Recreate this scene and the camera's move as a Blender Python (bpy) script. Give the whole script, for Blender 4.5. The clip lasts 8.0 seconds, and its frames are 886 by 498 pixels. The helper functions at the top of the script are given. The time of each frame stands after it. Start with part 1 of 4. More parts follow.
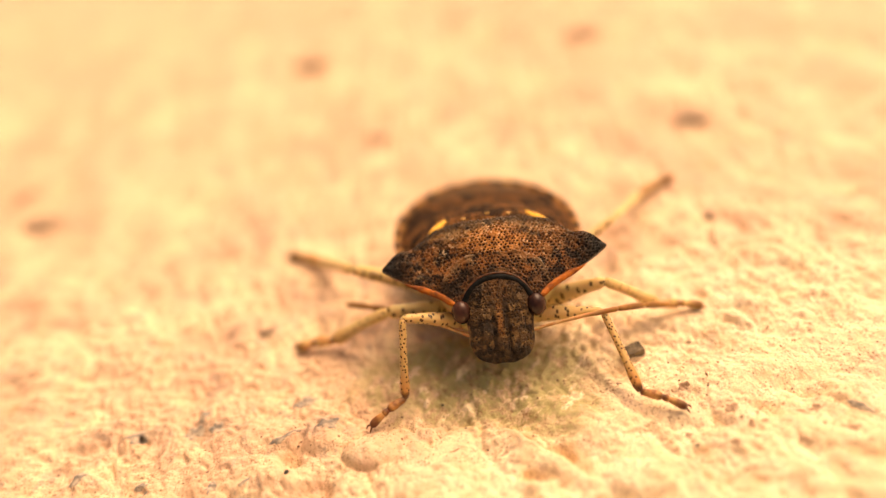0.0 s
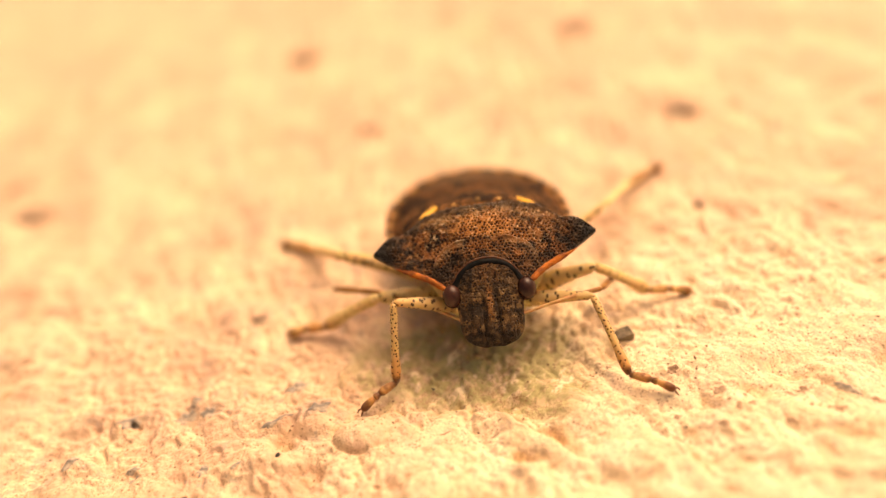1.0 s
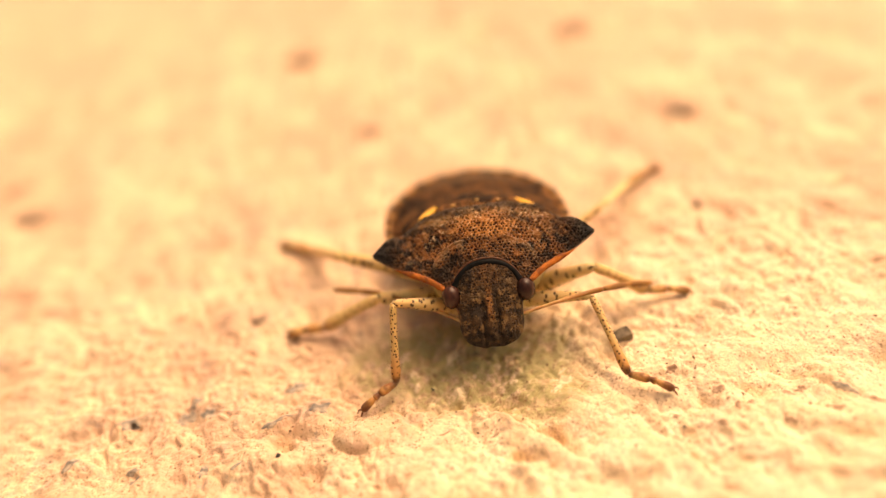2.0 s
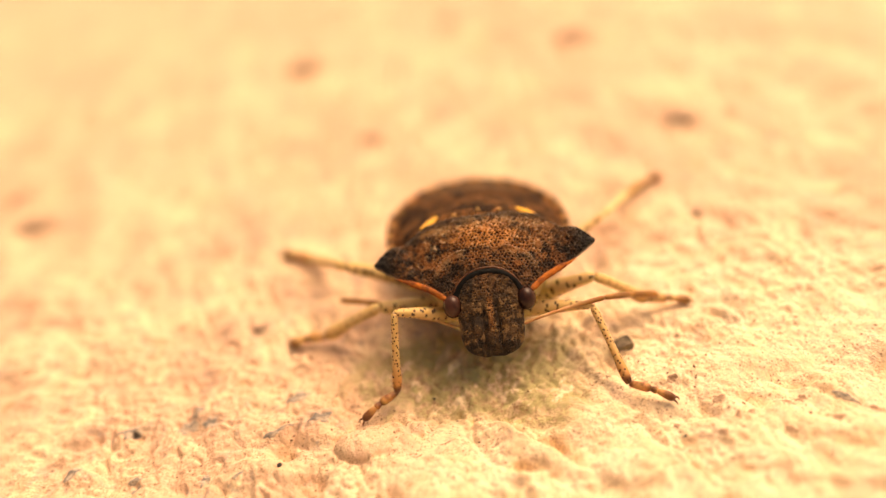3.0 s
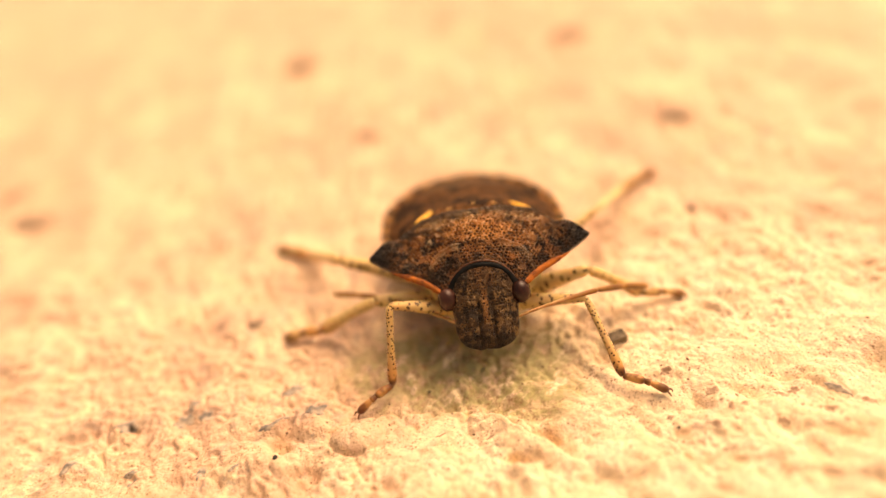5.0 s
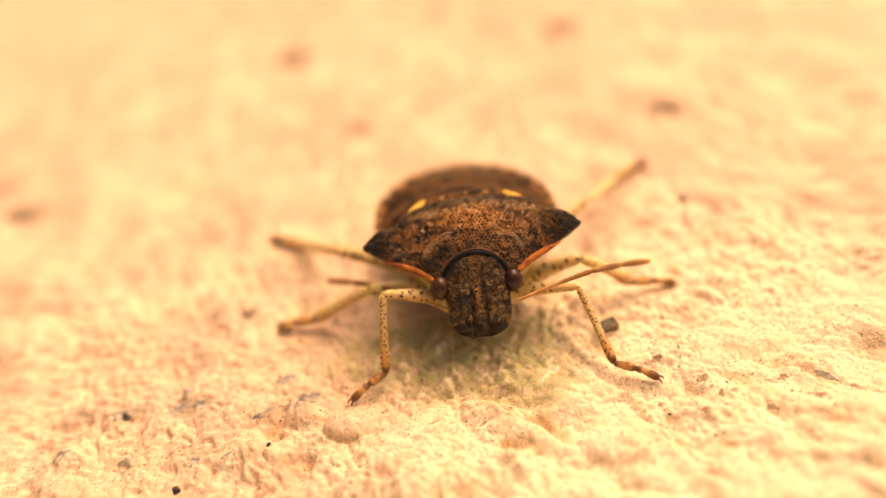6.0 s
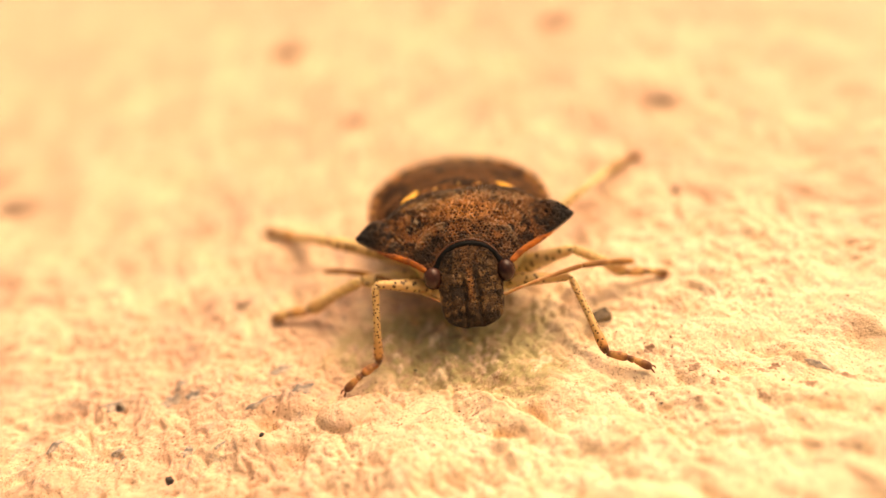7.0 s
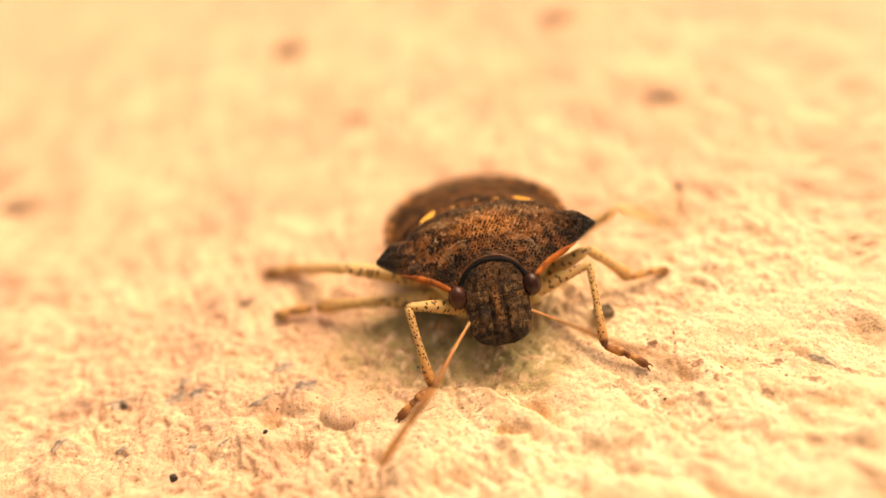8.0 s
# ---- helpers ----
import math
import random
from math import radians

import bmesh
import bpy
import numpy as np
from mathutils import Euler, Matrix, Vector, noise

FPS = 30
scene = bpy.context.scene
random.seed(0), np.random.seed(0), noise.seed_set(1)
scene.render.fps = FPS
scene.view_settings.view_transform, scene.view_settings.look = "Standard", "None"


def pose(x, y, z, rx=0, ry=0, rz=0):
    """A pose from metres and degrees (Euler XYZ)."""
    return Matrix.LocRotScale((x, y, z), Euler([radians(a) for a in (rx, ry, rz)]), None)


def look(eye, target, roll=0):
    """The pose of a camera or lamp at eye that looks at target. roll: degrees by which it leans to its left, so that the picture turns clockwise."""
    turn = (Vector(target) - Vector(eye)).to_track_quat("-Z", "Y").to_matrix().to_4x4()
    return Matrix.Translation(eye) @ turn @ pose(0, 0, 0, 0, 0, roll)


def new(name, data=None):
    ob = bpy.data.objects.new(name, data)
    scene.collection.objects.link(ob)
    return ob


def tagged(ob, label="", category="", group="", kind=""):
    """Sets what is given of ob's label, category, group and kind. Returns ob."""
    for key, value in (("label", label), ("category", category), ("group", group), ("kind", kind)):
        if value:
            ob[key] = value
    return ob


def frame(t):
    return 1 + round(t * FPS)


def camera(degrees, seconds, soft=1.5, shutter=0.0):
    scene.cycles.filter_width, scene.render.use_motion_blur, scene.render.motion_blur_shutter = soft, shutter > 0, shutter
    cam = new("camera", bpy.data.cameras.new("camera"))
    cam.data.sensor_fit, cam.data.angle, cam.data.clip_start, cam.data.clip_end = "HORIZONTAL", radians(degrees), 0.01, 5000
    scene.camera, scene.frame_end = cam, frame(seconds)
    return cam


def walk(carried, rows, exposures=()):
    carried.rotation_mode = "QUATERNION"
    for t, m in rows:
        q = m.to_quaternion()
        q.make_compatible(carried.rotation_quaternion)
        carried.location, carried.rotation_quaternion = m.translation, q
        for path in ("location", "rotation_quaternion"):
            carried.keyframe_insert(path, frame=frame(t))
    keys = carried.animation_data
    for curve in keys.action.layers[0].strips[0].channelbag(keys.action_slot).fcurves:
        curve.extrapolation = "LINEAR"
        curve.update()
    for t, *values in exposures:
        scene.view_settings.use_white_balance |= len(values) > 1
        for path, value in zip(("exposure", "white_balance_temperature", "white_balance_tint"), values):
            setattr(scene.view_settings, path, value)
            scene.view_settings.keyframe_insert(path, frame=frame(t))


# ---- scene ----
MM = 0.001

# ---------------- camera ----------------
# seconds, eye and target in centimetres, roll
PATH = [
    (0, (0.03, -1.813, 1.855), (-0.122, -0.259, 0.604), -10.9),
    (0.5, (0.035, -1.833, 1.839), (-0.111, -0.281, 0.586), -10.8),
    (1, (0.037, -1.855, 1.825), (-0.101, -0.301, 0.573), -10.6),
    (1.5, (0.033, -1.861, 1.824), (-0.099, -0.307, 0.571), -10.6),
    (3, (0.034, -1.861, 1.844), (-0.098, -0.296, 0.606), -10.6),
    (3.5, (0.041, -1.868, 1.838), (-0.09, -0.298, 0.606), -10.6),
    (4, (0.043, -1.871, 1.835), (-0.085, -0.3, 0.604), -10.5),
    (5.5, (0.038, -1.898, 1.825), (-0.082, -0.334, 0.585), -10.4),
    (6, (0.039, -1.91, 1.819), (-0.07, -0.35, 0.573), -10.1),
    (6.5, (0.047, -1.922, 1.812), (-0.059, -0.364, 0.562), -10.1),
    (7, (0.052, -1.926, 1.803), (-0.052, -0.371, 0.55), -10.1),
    (7.5, (0.051, -1.927, 1.801), (-0.054, -0.374, 0.545), -10.3),
    (8, (0.047, -1.929, 1.802), (-0.061, -0.377, 0.545), -10.4),
]
cam = camera(61.0, 8.0, soft=1.2, shutter=0.9)
cam.data.dof.use_dof = True
cam.data.dof.focus_distance = 0.0230
cam.data.dof.aperture_fstop = 18.5
walk(cam, [(t, look(Vector(e) * 0.01, Vector(g) * 0.01, r)) for t, e, g, r in PATH],
     exposures=[(0.0, 0.23, 8100, 29), (8.0, 0.23, 8100, 29)])

# ---------------- light ----------------
SUN_EL, SUN_AZ = 60.0, 44.0   # degrees above the ground; to the right of straight behind the insect
world = bpy.data.worlds.new("sky")
scene.world = world
world.use_nodes = True
wn = world.node_tree.nodes
sky = wn.new("ShaderNodeTexSky")
sky.sky_type = "NISHITA"
sky.sun_disc = False
sky.sun_elevation = radians(SUN_EL)
sky.sun_rotation = radians(SUN_AZ)
sky.air_density, sky.dust_density, sky.ozone_density = 0.35, 9.0, 0.0
wn["Background"].inputs["Strength"].default_value = 0.15
# yellow-green tint added to the sky's light, to turn the shadows olive
sky_tint = wn.new("ShaderNodeMix")
sky_tint.data_type, sky_tint.blend_type = "RGBA", "MULTIPLY"
sky_tint.inputs[0].default_value = 1.0
sky_tint.inputs[7].default_value = (0.985, 1.0, 0.72, 1)
world.node_tree.links.new(sky.outputs[0], sky_tint.inputs[6])
world.node_tree.links.new(sky_tint.outputs[2], wn["Background"].inputs["Color"])
sun = new("sun", bpy.data.lights.new("sun", "SUN"))
sun.data.energy, sun.data.angle, sun.data.color = 1.64, radians(64), (1.0, 0.557, 0.467)
sun_from = Vector((math.sin(radians(SUN_AZ)) * math.cos(radians(SUN_EL)), math.cos(radians(SUN_AZ)) * math.cos(radians(SUN_EL)), math.sin(radians(SUN_EL))))
sun.matrix_world = look(sun_from * 0.5, (0, 0, 0))


# ---------------- materials ----------------
class Mat:
    """A small builder of node materials; texture places are in millimetres of the object."""

    def __init__(self, name, rough=0.6, spec=0.5):
        self.m = bpy.data.materials.new(name)
        self.m.use_nodes = True
        self.t = self.m.node_tree
        self.b = self.t.nodes["Principled BSDF"]
        self.b.inputs["Roughness"].default_value = rough
        self.b.inputs["Specular IOR Level"].default_value = spec
        co = self.t.nodes.new("ShaderNodeTexCoord")
        mp = self.t.nodes.new("ShaderNodeMapping")
        mp.inputs["Scale"].default_value = (1000, 1000, 1000)
        self.link(co.outputs["Object"], mp.inputs[0])
        self.co = mp.outputs[0]

    def link(self, a, b):
        self.t.links.new(a, b)

    def put(self, sock, v):
        if isinstance(v, (int, float)):
            sock.default_value = v
        elif isinstance(v, tuple):
            sock.default_value = (*v, 1) if len(v) == 3 and sock.type == "RGBA" else v
        else:
            self.link(v, sock)

    def noise(self, scale, detail=3, rough=0.5, co=None):
        n = self.t.nodes.new("ShaderNodeTexNoise")
        n.inputs["Scale"].default_value, n.inputs["Detail"].default_value, n.inputs["Roughness"].default_value = scale, detail, rough
        self.link(co or self.co, n.inputs["Vector"])
        return n.outputs["Fac"]

    def cells(self, scale, feature="F1", rand=1.0, out="Distance", co=None, flat=False):
        n = self.t.nodes.new("ShaderNodeTexVoronoi")
        n.voronoi_dimensions = "2D" if flat else "3D"
        n.feature = feature
        n.inputs["Scale"].default_value, n.inputs["Randomness"].default_value = scale, rand
        self.link(co or self.co, n.inputs["Vector"])
        return n.outputs[out]

    def math(self, op, a, b=0.0, c=None):
        n = self.t.nodes.new("ShaderNodeMath")
        n.operation = op
        self.put(n.inputs[0], a), self.put(n.inputs[1], b)
        if c is not None:
            self.put(n.inputs[2], c)
        return n.outputs[0]

    def step(self, v, lo, hi, a=0.0, b=1.0):
        n = self.t.nodes.new("ShaderNodeMapRange")
        n.interpolation_type = "SMOOTHSTEP"
        self.put(n.inputs[0], v)
        for i, q in enumerate((lo, hi, a, b)):
            n.inputs[1 + i].default_value = q
        return n.outputs[0]

    def mix(self, f, a, b, how="MIX"):
        n = self.t.nodes.new("ShaderNodeMix")
        n.data_type, n.blend_type = "RGBA", how
        self.put(n.inputs[0], f), self.put(n.inputs[6], a), self.put(n.inputs[7], b)
        return n.outputs[2]

    def xyz(self, co=None):
        n = self.t.nodes.new("ShaderNodeSeparateXYZ")
        self.link(co or self.co, n.inputs[0])
        return n.outputs

    def vec(self, x, y, z=0.0):
        n = self.t.nodes.new("ShaderNodeCombineXYZ")
        self.put(n.inputs[0], x), self.put(n.inputs[1], y), self.put(n.inputs[2], z)
        return n.outputs[0]

    def color(self, c):
        self.put(self.b.inputs["Base Color"], c)

    def bump(self, h, dist, strength=1.0):
        n = self.t.nodes.new("ShaderNodeBump")
        n.inputs["Distance"].default_value, n.inputs["Strength"].default_value = dist * MM, strength
        self.link(h, n.inputs["Height"])
        self.link(n.outputs[0], self.b.inputs["Normal"])


def ground_material():
    q = Mat("cream_masonry_paint", 0.62, 0.3)
    gx, gy, gz = q.xyz()
    base = q.mix(q.step(q.noise(0.5, 4), 0.35, 0.65), (0.67, 0.45, 0.30), (0.755, 0.585, 0.39))
    base = q.mix(q.step(q.noise(0.22, 4, 0.6), 0.47, 0.58, 0, 0.8), base, (0.68, 0.45, 0.31))
    base = q.mix(q.step(q.noise(0.31, 4, 0.6), 0.53, 0.60, 0, 0.6), base, (0.86, 0.70, 0.45))
    # a broad area to the front right, paler than the peach round it
    reach = q.math("ADD", q.math("POWER", q.math("MULTIPLY", q.math("SUBTRACT", gx, 6.5), 0.11), 2.0), q.math("POWER", q.math("MULTIPLY", q.math("ADD", gy, 5.0), 0.13), 2.0))
    reach = q.math("ADD", reach, q.math("MULTIPLY", q.math("SUBTRACT", q.noise(0.35, 5, 0.6), 0.5), 1.6))
    pale_zone = q.step(reach, 0.5, 1.7, 0.85, 0)
    base = q.mix(pale_zone, base, q.mix(q.step(q.noise(1.1, 4, 0.6), 0.36, 0.62), (0.80, 0.61, 0.385), (0.90, 0.79, 0.555)))
    base = q.mix(q.step(q.noise(0.15, 3, 0.6), 0.48, 0.60, 0, 0.35), base, (0.85, 0.69, 0.45))
    stain = q.math("MULTIPLY", q.step(q.noise(0.42, 4, 0.65), 0.55, 0.66), q.step(pale_zone, 0.1, 0.6, 0.6, 0.2))
    base = q.mix(stain, base, (0.53, 0.385, 0.27))
    # torn, weathered grain before the insect, whose olive shadow is painted between pale crests
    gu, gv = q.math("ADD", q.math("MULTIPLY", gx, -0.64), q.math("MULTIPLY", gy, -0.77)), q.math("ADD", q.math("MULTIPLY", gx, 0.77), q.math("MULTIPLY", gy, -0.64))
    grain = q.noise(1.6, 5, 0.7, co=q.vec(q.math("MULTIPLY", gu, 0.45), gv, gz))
    # where the painted shadow lies: beneath the body and ahead of the head
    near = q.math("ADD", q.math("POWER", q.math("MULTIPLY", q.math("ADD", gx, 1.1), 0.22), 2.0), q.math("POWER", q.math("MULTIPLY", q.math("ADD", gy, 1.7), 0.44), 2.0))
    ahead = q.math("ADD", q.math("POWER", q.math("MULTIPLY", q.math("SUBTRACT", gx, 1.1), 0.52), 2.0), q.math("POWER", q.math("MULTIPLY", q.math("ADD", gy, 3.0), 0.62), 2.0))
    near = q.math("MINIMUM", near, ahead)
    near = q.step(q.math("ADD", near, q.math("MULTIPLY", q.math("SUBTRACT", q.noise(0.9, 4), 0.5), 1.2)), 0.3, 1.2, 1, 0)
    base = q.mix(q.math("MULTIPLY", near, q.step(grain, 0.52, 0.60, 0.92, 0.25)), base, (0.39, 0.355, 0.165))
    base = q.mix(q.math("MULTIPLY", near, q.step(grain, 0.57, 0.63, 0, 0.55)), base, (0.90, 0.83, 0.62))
    pink = q.math("MULTIPLY", q.step(q.noise(2.2, 4, 0.65), 0.50, 0.62), q.step(pale_zone, 0.1, 0.7, 0.55, 0.42))
    base = q.mix(pink, base, (0.71, 0.485, 0.345))
    mottle = q.step(q.noise(5.2, 4, 0.7), 0.55, 0.63)
    base = q.mix(q.math("MULTIPLY", mottle, 0.4), base, (0.57, 0.40, 0.265))
    grime = q.math("MULTIPLY", q.step(q.noise(1.7, 5, 0.7), 0.52, 0.66), q.step(q.noise(0.25, 3), 0.42, 0.58))
    base = q.mix(q.math("MULTIPLY", grime, q.step(pale_zone, 0.1, 0.6, 0.7, 0.2)), base, (0.42, 0.335, 0.27))
    streak = q.step(q.noise(5.5, 4, 0.7), 0.61, 0.70)
    streak = q.math("MULTIPLY", streak, q.step(q.noise(0.6, 2), 0.45, 0.6))
    base = q.mix(q.math("MULTIPLY", streak, 0.6), base, (0.36, 0.22, 0.13))
    olive = q.math("MULTIPLY", q.step(q.noise(1.2, 5, 0.6), 0.59, 0.70), q.step(q.noise(0.4, 2), 0.45, 0.6))
    base = q.mix(q.math("MULTIPLY", olive, q.step(pale_zone, 0.1, 0.6, 0.5, 0.2)), base, (0.38, 0.31, 0.13))
    # a worn grey patch on the rough crest beside one front foot
    away = q.math("ADD", q.math("POWER", q.math("MULTIPLY", q.math("ADD", gx, 5.9), 1.0), 2.0), q.math("POWER", q.math("MULTIPLY", q.math("ADD", gy, 3.3), 2.2), 2.0))
    worn = q.math("MULTIPLY", q.step(away, 0.2, 1.6, 1, 0), q.step(q.noise(2.4, 5, 0.7), 0.42, 0.55))
    base = q.mix(q.math("MULTIPLY", worn, 0.45), base, (0.32, 0.28, 0.25))
    # bared bluish-grey flecks where the old paint has worn off
    bare = q.math("MULTIPLY", q.step(q.noise(2.3, 5, 0.75), 0.56, 0.60), q.step(q.noise(0.45, 3), 0.46, 0.56))
    bare = q.math("MULTIPLY", bare, q.step(pale_zone, 0.1, 0.5, 0.5, 0.2))
    base = q.mix(bare, base, (0.30, 0.26, 0.24))
    crack = q.step(q.math("ABSOLUTE", q.math("SUBTRACT", q.noise(1.7, 5, 0.7), 0.5)), 0.004, 0.012, 1, 0)
    crack = q.math("MULTIPLY", crack, q.step(q.noise(1.3, 2), 0.55, 0.62))
    base = q.mix(q.math("MULTIPLY", crack, 0.7), base, (0.22, 0.12, 0.07))
    hair = q.step(q.math("ABSOLUTE", q.math("SUBTRACT", q.noise(3.1, 4, 0.65), 0.5)), 0.004, 0.014, 1, 0)
    hair = q.math("MULTIPLY", hair, q.step(q.noise(2.1, 2), 0.46, 0.56))
    base = q.mix(q.math("MULTIPLY", hair, 0.85), base, (0.32, 0.18, 0.11))
    dot = q.math("MULTIPLY", q.step(q.cells(5.0), 0.12, 0.24, 1, 0), q.step(q.noise(1.1, 2), 0.44, 0.52))
    base = q.mix(q.math("MULTIPLY", dot, 0.8), base, (0.34, 0.20, 0.12))
    crumb = q.math("MULTIPLY", q.step(q.cells(8.5), 0.10, 0.22, 1, 0), q.step(q.noise(1.9, 3), 0.48, 0.55))
    base = q.mix(q.math("MULTIPLY", crumb, 0.75), base, (0.26, 0.15, 0.09))
    speck = q.step(q.cells(1.9), 0.07, 0.11, 1, 0)
    speck = q.math("MULTIPLY", speck, q.step(q.noise(0.8, 2), 0.46, 0.54))
    base = q.mix(q.math("MULTIPLY", speck, 0.85), base, (0.14, 0.08, 0.05))
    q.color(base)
    h = q.math("ADD", q.math("MULTIPLY", q.noise(4.0, 6, 0.62), 0.7), q.math("MULTIPLY", q.noise(13.0, 3, 0.6), 0.2))
    q.bump(h, 0.1, 1.0)
    return q.m


def cuticle_material(name, kind):
    """Punctured brown cuticle: dark pits on a mottled rusty ground; the shield's and the head's pits are in their meshes."""
    front = kind in ("pronotum", "head")
    q = Mat(name, 0.32 if front else 0.6, 0.22 if front else 0.06)
    x, y, z = q.xyz()
    ax = q.math("ABSOLUTE", x)
    mott = q.noise(1.5, 4, 0.65)
    fine = q.noise(5.5, 4, 0.65)
    dark = (0.008, 0.007, 0.006)
    blend = q.math("ADD", q.math("MULTIPLY", mott, 0.65), q.math("MULTIPLY", fine, 0.35))
    if front:
        at = q.t.nodes.new("ShaderNodeAttribute")
        at.attribute_name = "pit"
        pit = at.outputs["Fac"]
    if kind == "pronotum":
        col = q.mix(q.step(blend, 0.45, 0.55), (0.013, 0.009, 0.006), (0.23, 0.10, 0.033))
        # amber disc, tan net towards the rear, blackish flanks
        disc = q.math("ADD", q.math("POWER", q.math("MULTIPLY", x, 0.80), 2.0), q.math("POWER", q.math("MULTIPLY", q.math("SUBTRACT", y, 0.22), 1.8), 2.0))
        disc = q.math("ADD", disc, q.math("MULTIPLY", q.math("SUBTRACT", q.noise(1.6, 5, 0.65), 0.5), 3.0))
        col = q.mix(q.step(disc, 0.1, 1.1, 0.9, 0), col, q.mix(q.step(fine, 0.35, 0.65), (0.36, 0.135, 0.032), (0.56, 0.26, 0.075)))
        rust = q.math("MULTIPLY", q.step(q.noise(1.9, 4, 0.6), 0.51, 0.58), q.step(ax, 2.5, 3.0, 1, 0))
        col = q.mix(q.math("MULTIPLY", rust, 0.7), col, (0.28, 0.105, 0.027))
        tan = q.math("MULTIPLY", q.step(y, 0.3, 0.75), q.step(ax, 1.4, 2.5, 1, 0))
        tan = q.math("MULTIPLY", tan, q.step(q.noise(4.0, 3), 0.38, 0.56))
        col = q.mix(q.math("MULTIPLY", tan, 0.65), col, (0.38, 0.22, 0.09))
        # small glints of the glossy skin put into the colour, stronger rearwards
        glint = q.math("MULTIPLY", q.step(q.noise(9.0, 2), 0.60, 0.66), q.step(y, -0.6, 0.6, 0.25, 1.0))
        col = q.mix(q.math("MULTIPLY", glint, 0.8), col, (0.60, 0.43, 0.24))
        # dark brown front, deepened in colour for the shade on its slope
        brow = q.math("ADD", y, q.math("MULTIPLY", q.math("SUBTRACT", q.noise(2.0, 4, 0.65), 0.5), 1.6))
        col = q.mix(q.step(brow, -0.75, -0.25, 0.6, 0), col, (0.040, 0.022, 0.011))
        side = q.math("ADD", ax, q.math("MULTIPLY", q.math("SUBTRACT", q.noise(1.8, 4, 0.65), 0.5), 2.4))
        col = q.mix(q.step(side, 1.8, 3.0, 0, 0.7), col, (0.016, 0.013, 0.010))
        col = q.mix(q.math("MULTIPLY", q.step(q.math("ADD", y, q.math("MULTIPLY", fine, 0.6)), 1.05, 1.40), 0.8), col, (0.020, 0.016, 0.012))
        col = q.mix(q.step(q.math("ADD", ax, q.math("MULTIPLY", blend, 2.2)), 3.8, 4.4, 0, 0.95), col, (0.008, 0.009, 0.009))
        # two pale bowed scars behind the head, with smooth tan skin before them
        past = q.math("MAXIMUM", q.math("SUBTRACT", ax, 1.2), 0.0)
        off = q.math("ADD", q.math("ADD", y, 0.22), q.math("MULTIPLY", q.math("MULTIPLY", past, past), 2.1))
        span = q.math("MULTIPLY", q.step(ax, 0.5, 0.65), q.step(ax, 1.55, 1.75, 1, 0))
        scar = q.math("MULTIPLY", span, q.step(q.math("ABSOLUTE", off), 0.01, 0.045, 1, 0))
        skin = q.math("MULTIPLY", span, q.math("MULTIPLY", q.step(off, -0.30, -0.22), q.step(off, -0.06, 0.0, 1, 0)))
        col = q.mix(q.math("MULTIPLY", skin, q.step(q.noise(2.5, 2), 0.40, 0.58, 0.15, 0.6)), col, (0.21, 0.13, 0.065))
        col = q.mix(q.math("MULTIPLY", scar, q.step(q.noise(2.5, 2), 0.42, 0.58, 0.05, 0.6)), col, (0.36, 0.25, 0.15))
    elif kind == "head":
        col = q.mix(q.step(blend, 0.42, 0.58), (0.016, 0.011, 0.007), (0.074, 0.042, 0.018))
        low = q.step(y, -1.55, -1.25, 1, 0)
        bits = q.math("MULTIPLY", q.step(q.noise(5.0, 3, 0.6, co=q.vec(x, q.math("MULTIPLY", y, 0.7), z)), 0.50, 0.58), q.step(low, 0.0, 1.0, 0.45, 1.0))
        col = q.mix(q.math("MULTIPLY", bits, 0.7), col, (0.23, 0.14, 0.06))
        crown = q.math("MULTIPLY", q.step(ax, 0.15, 0.55, 1, 0), q.step(y, -1.5, -1.25))
        col = q.mix(q.math("MULTIPLY", crown, q.step(fine, 0.35, 0.6, 0.2, 0.65)), col, (0.15, 0.07, 0.025))
        ridge = q.math("MULTIPLY", q.step(ax, 0.05, 0.13, 1, 0), q.math("MULTIPLY", q.step(y, -1.55, -1.35, 1, 0), q.step(y, -2.25, -1.95)))
        col = q.mix(q.math("MULTIPLY", ridge, 0.6), col, (0.32, 0.14, 0.042))
        groove = q.math("MULTIPLY", q.step(q.math("ABSOLUTE", q.math("SUBTRACT", ax, 0.21)), 0.03, 0.09, 1, 0), q.step(y, -1.45, -1.3, 1, 0))
        col = q.mix(q.math("MULTIPLY", groove, 0.55), col, (0.016, 0.011, 0.007))
        col = q.mix(q.step(q.math("ADD", y, q.math("MULTIPLY", fine, 0.2)), -2.35, -2.1, 0.7, 0), col, (0.016, 0.011, 0.007))
        blotch = q.step(q.noise(2.6, 4, 0.6), 0.54, 0.62)
        col = q.mix(q.math("MULTIPLY", blotch, 0.6), col, (0.020, 0.014, 0.009))
    else:
        v = q.math("SUBTRACT", q.math("MULTIPLY", y, 0.95), q.math("MULTIPLY", z, 0.3))
        col = q.mix(q.step(q.noise(1.3, 4, 0.65), 0.42, 0.60), (0.022, 0.013, 0.008), (0.15, 0.068, 0.026))
        col = q.mix(q.math("MULTIPLY", q.step(q.noise(2.6, 3), 0.54, 0.62), 0.6), col, (0.27, 0.115, 0.040))
        pit = q.step(q.cells(6.0, rand=0.8, co=q.vec(x, v), flat=True), 0.16, 0.30, 1, 0)
        pit = q.math("MULTIPLY", pit, q.step(q.noise(3.2, 2), 0.3, 0.45, 0.5, 1.0))
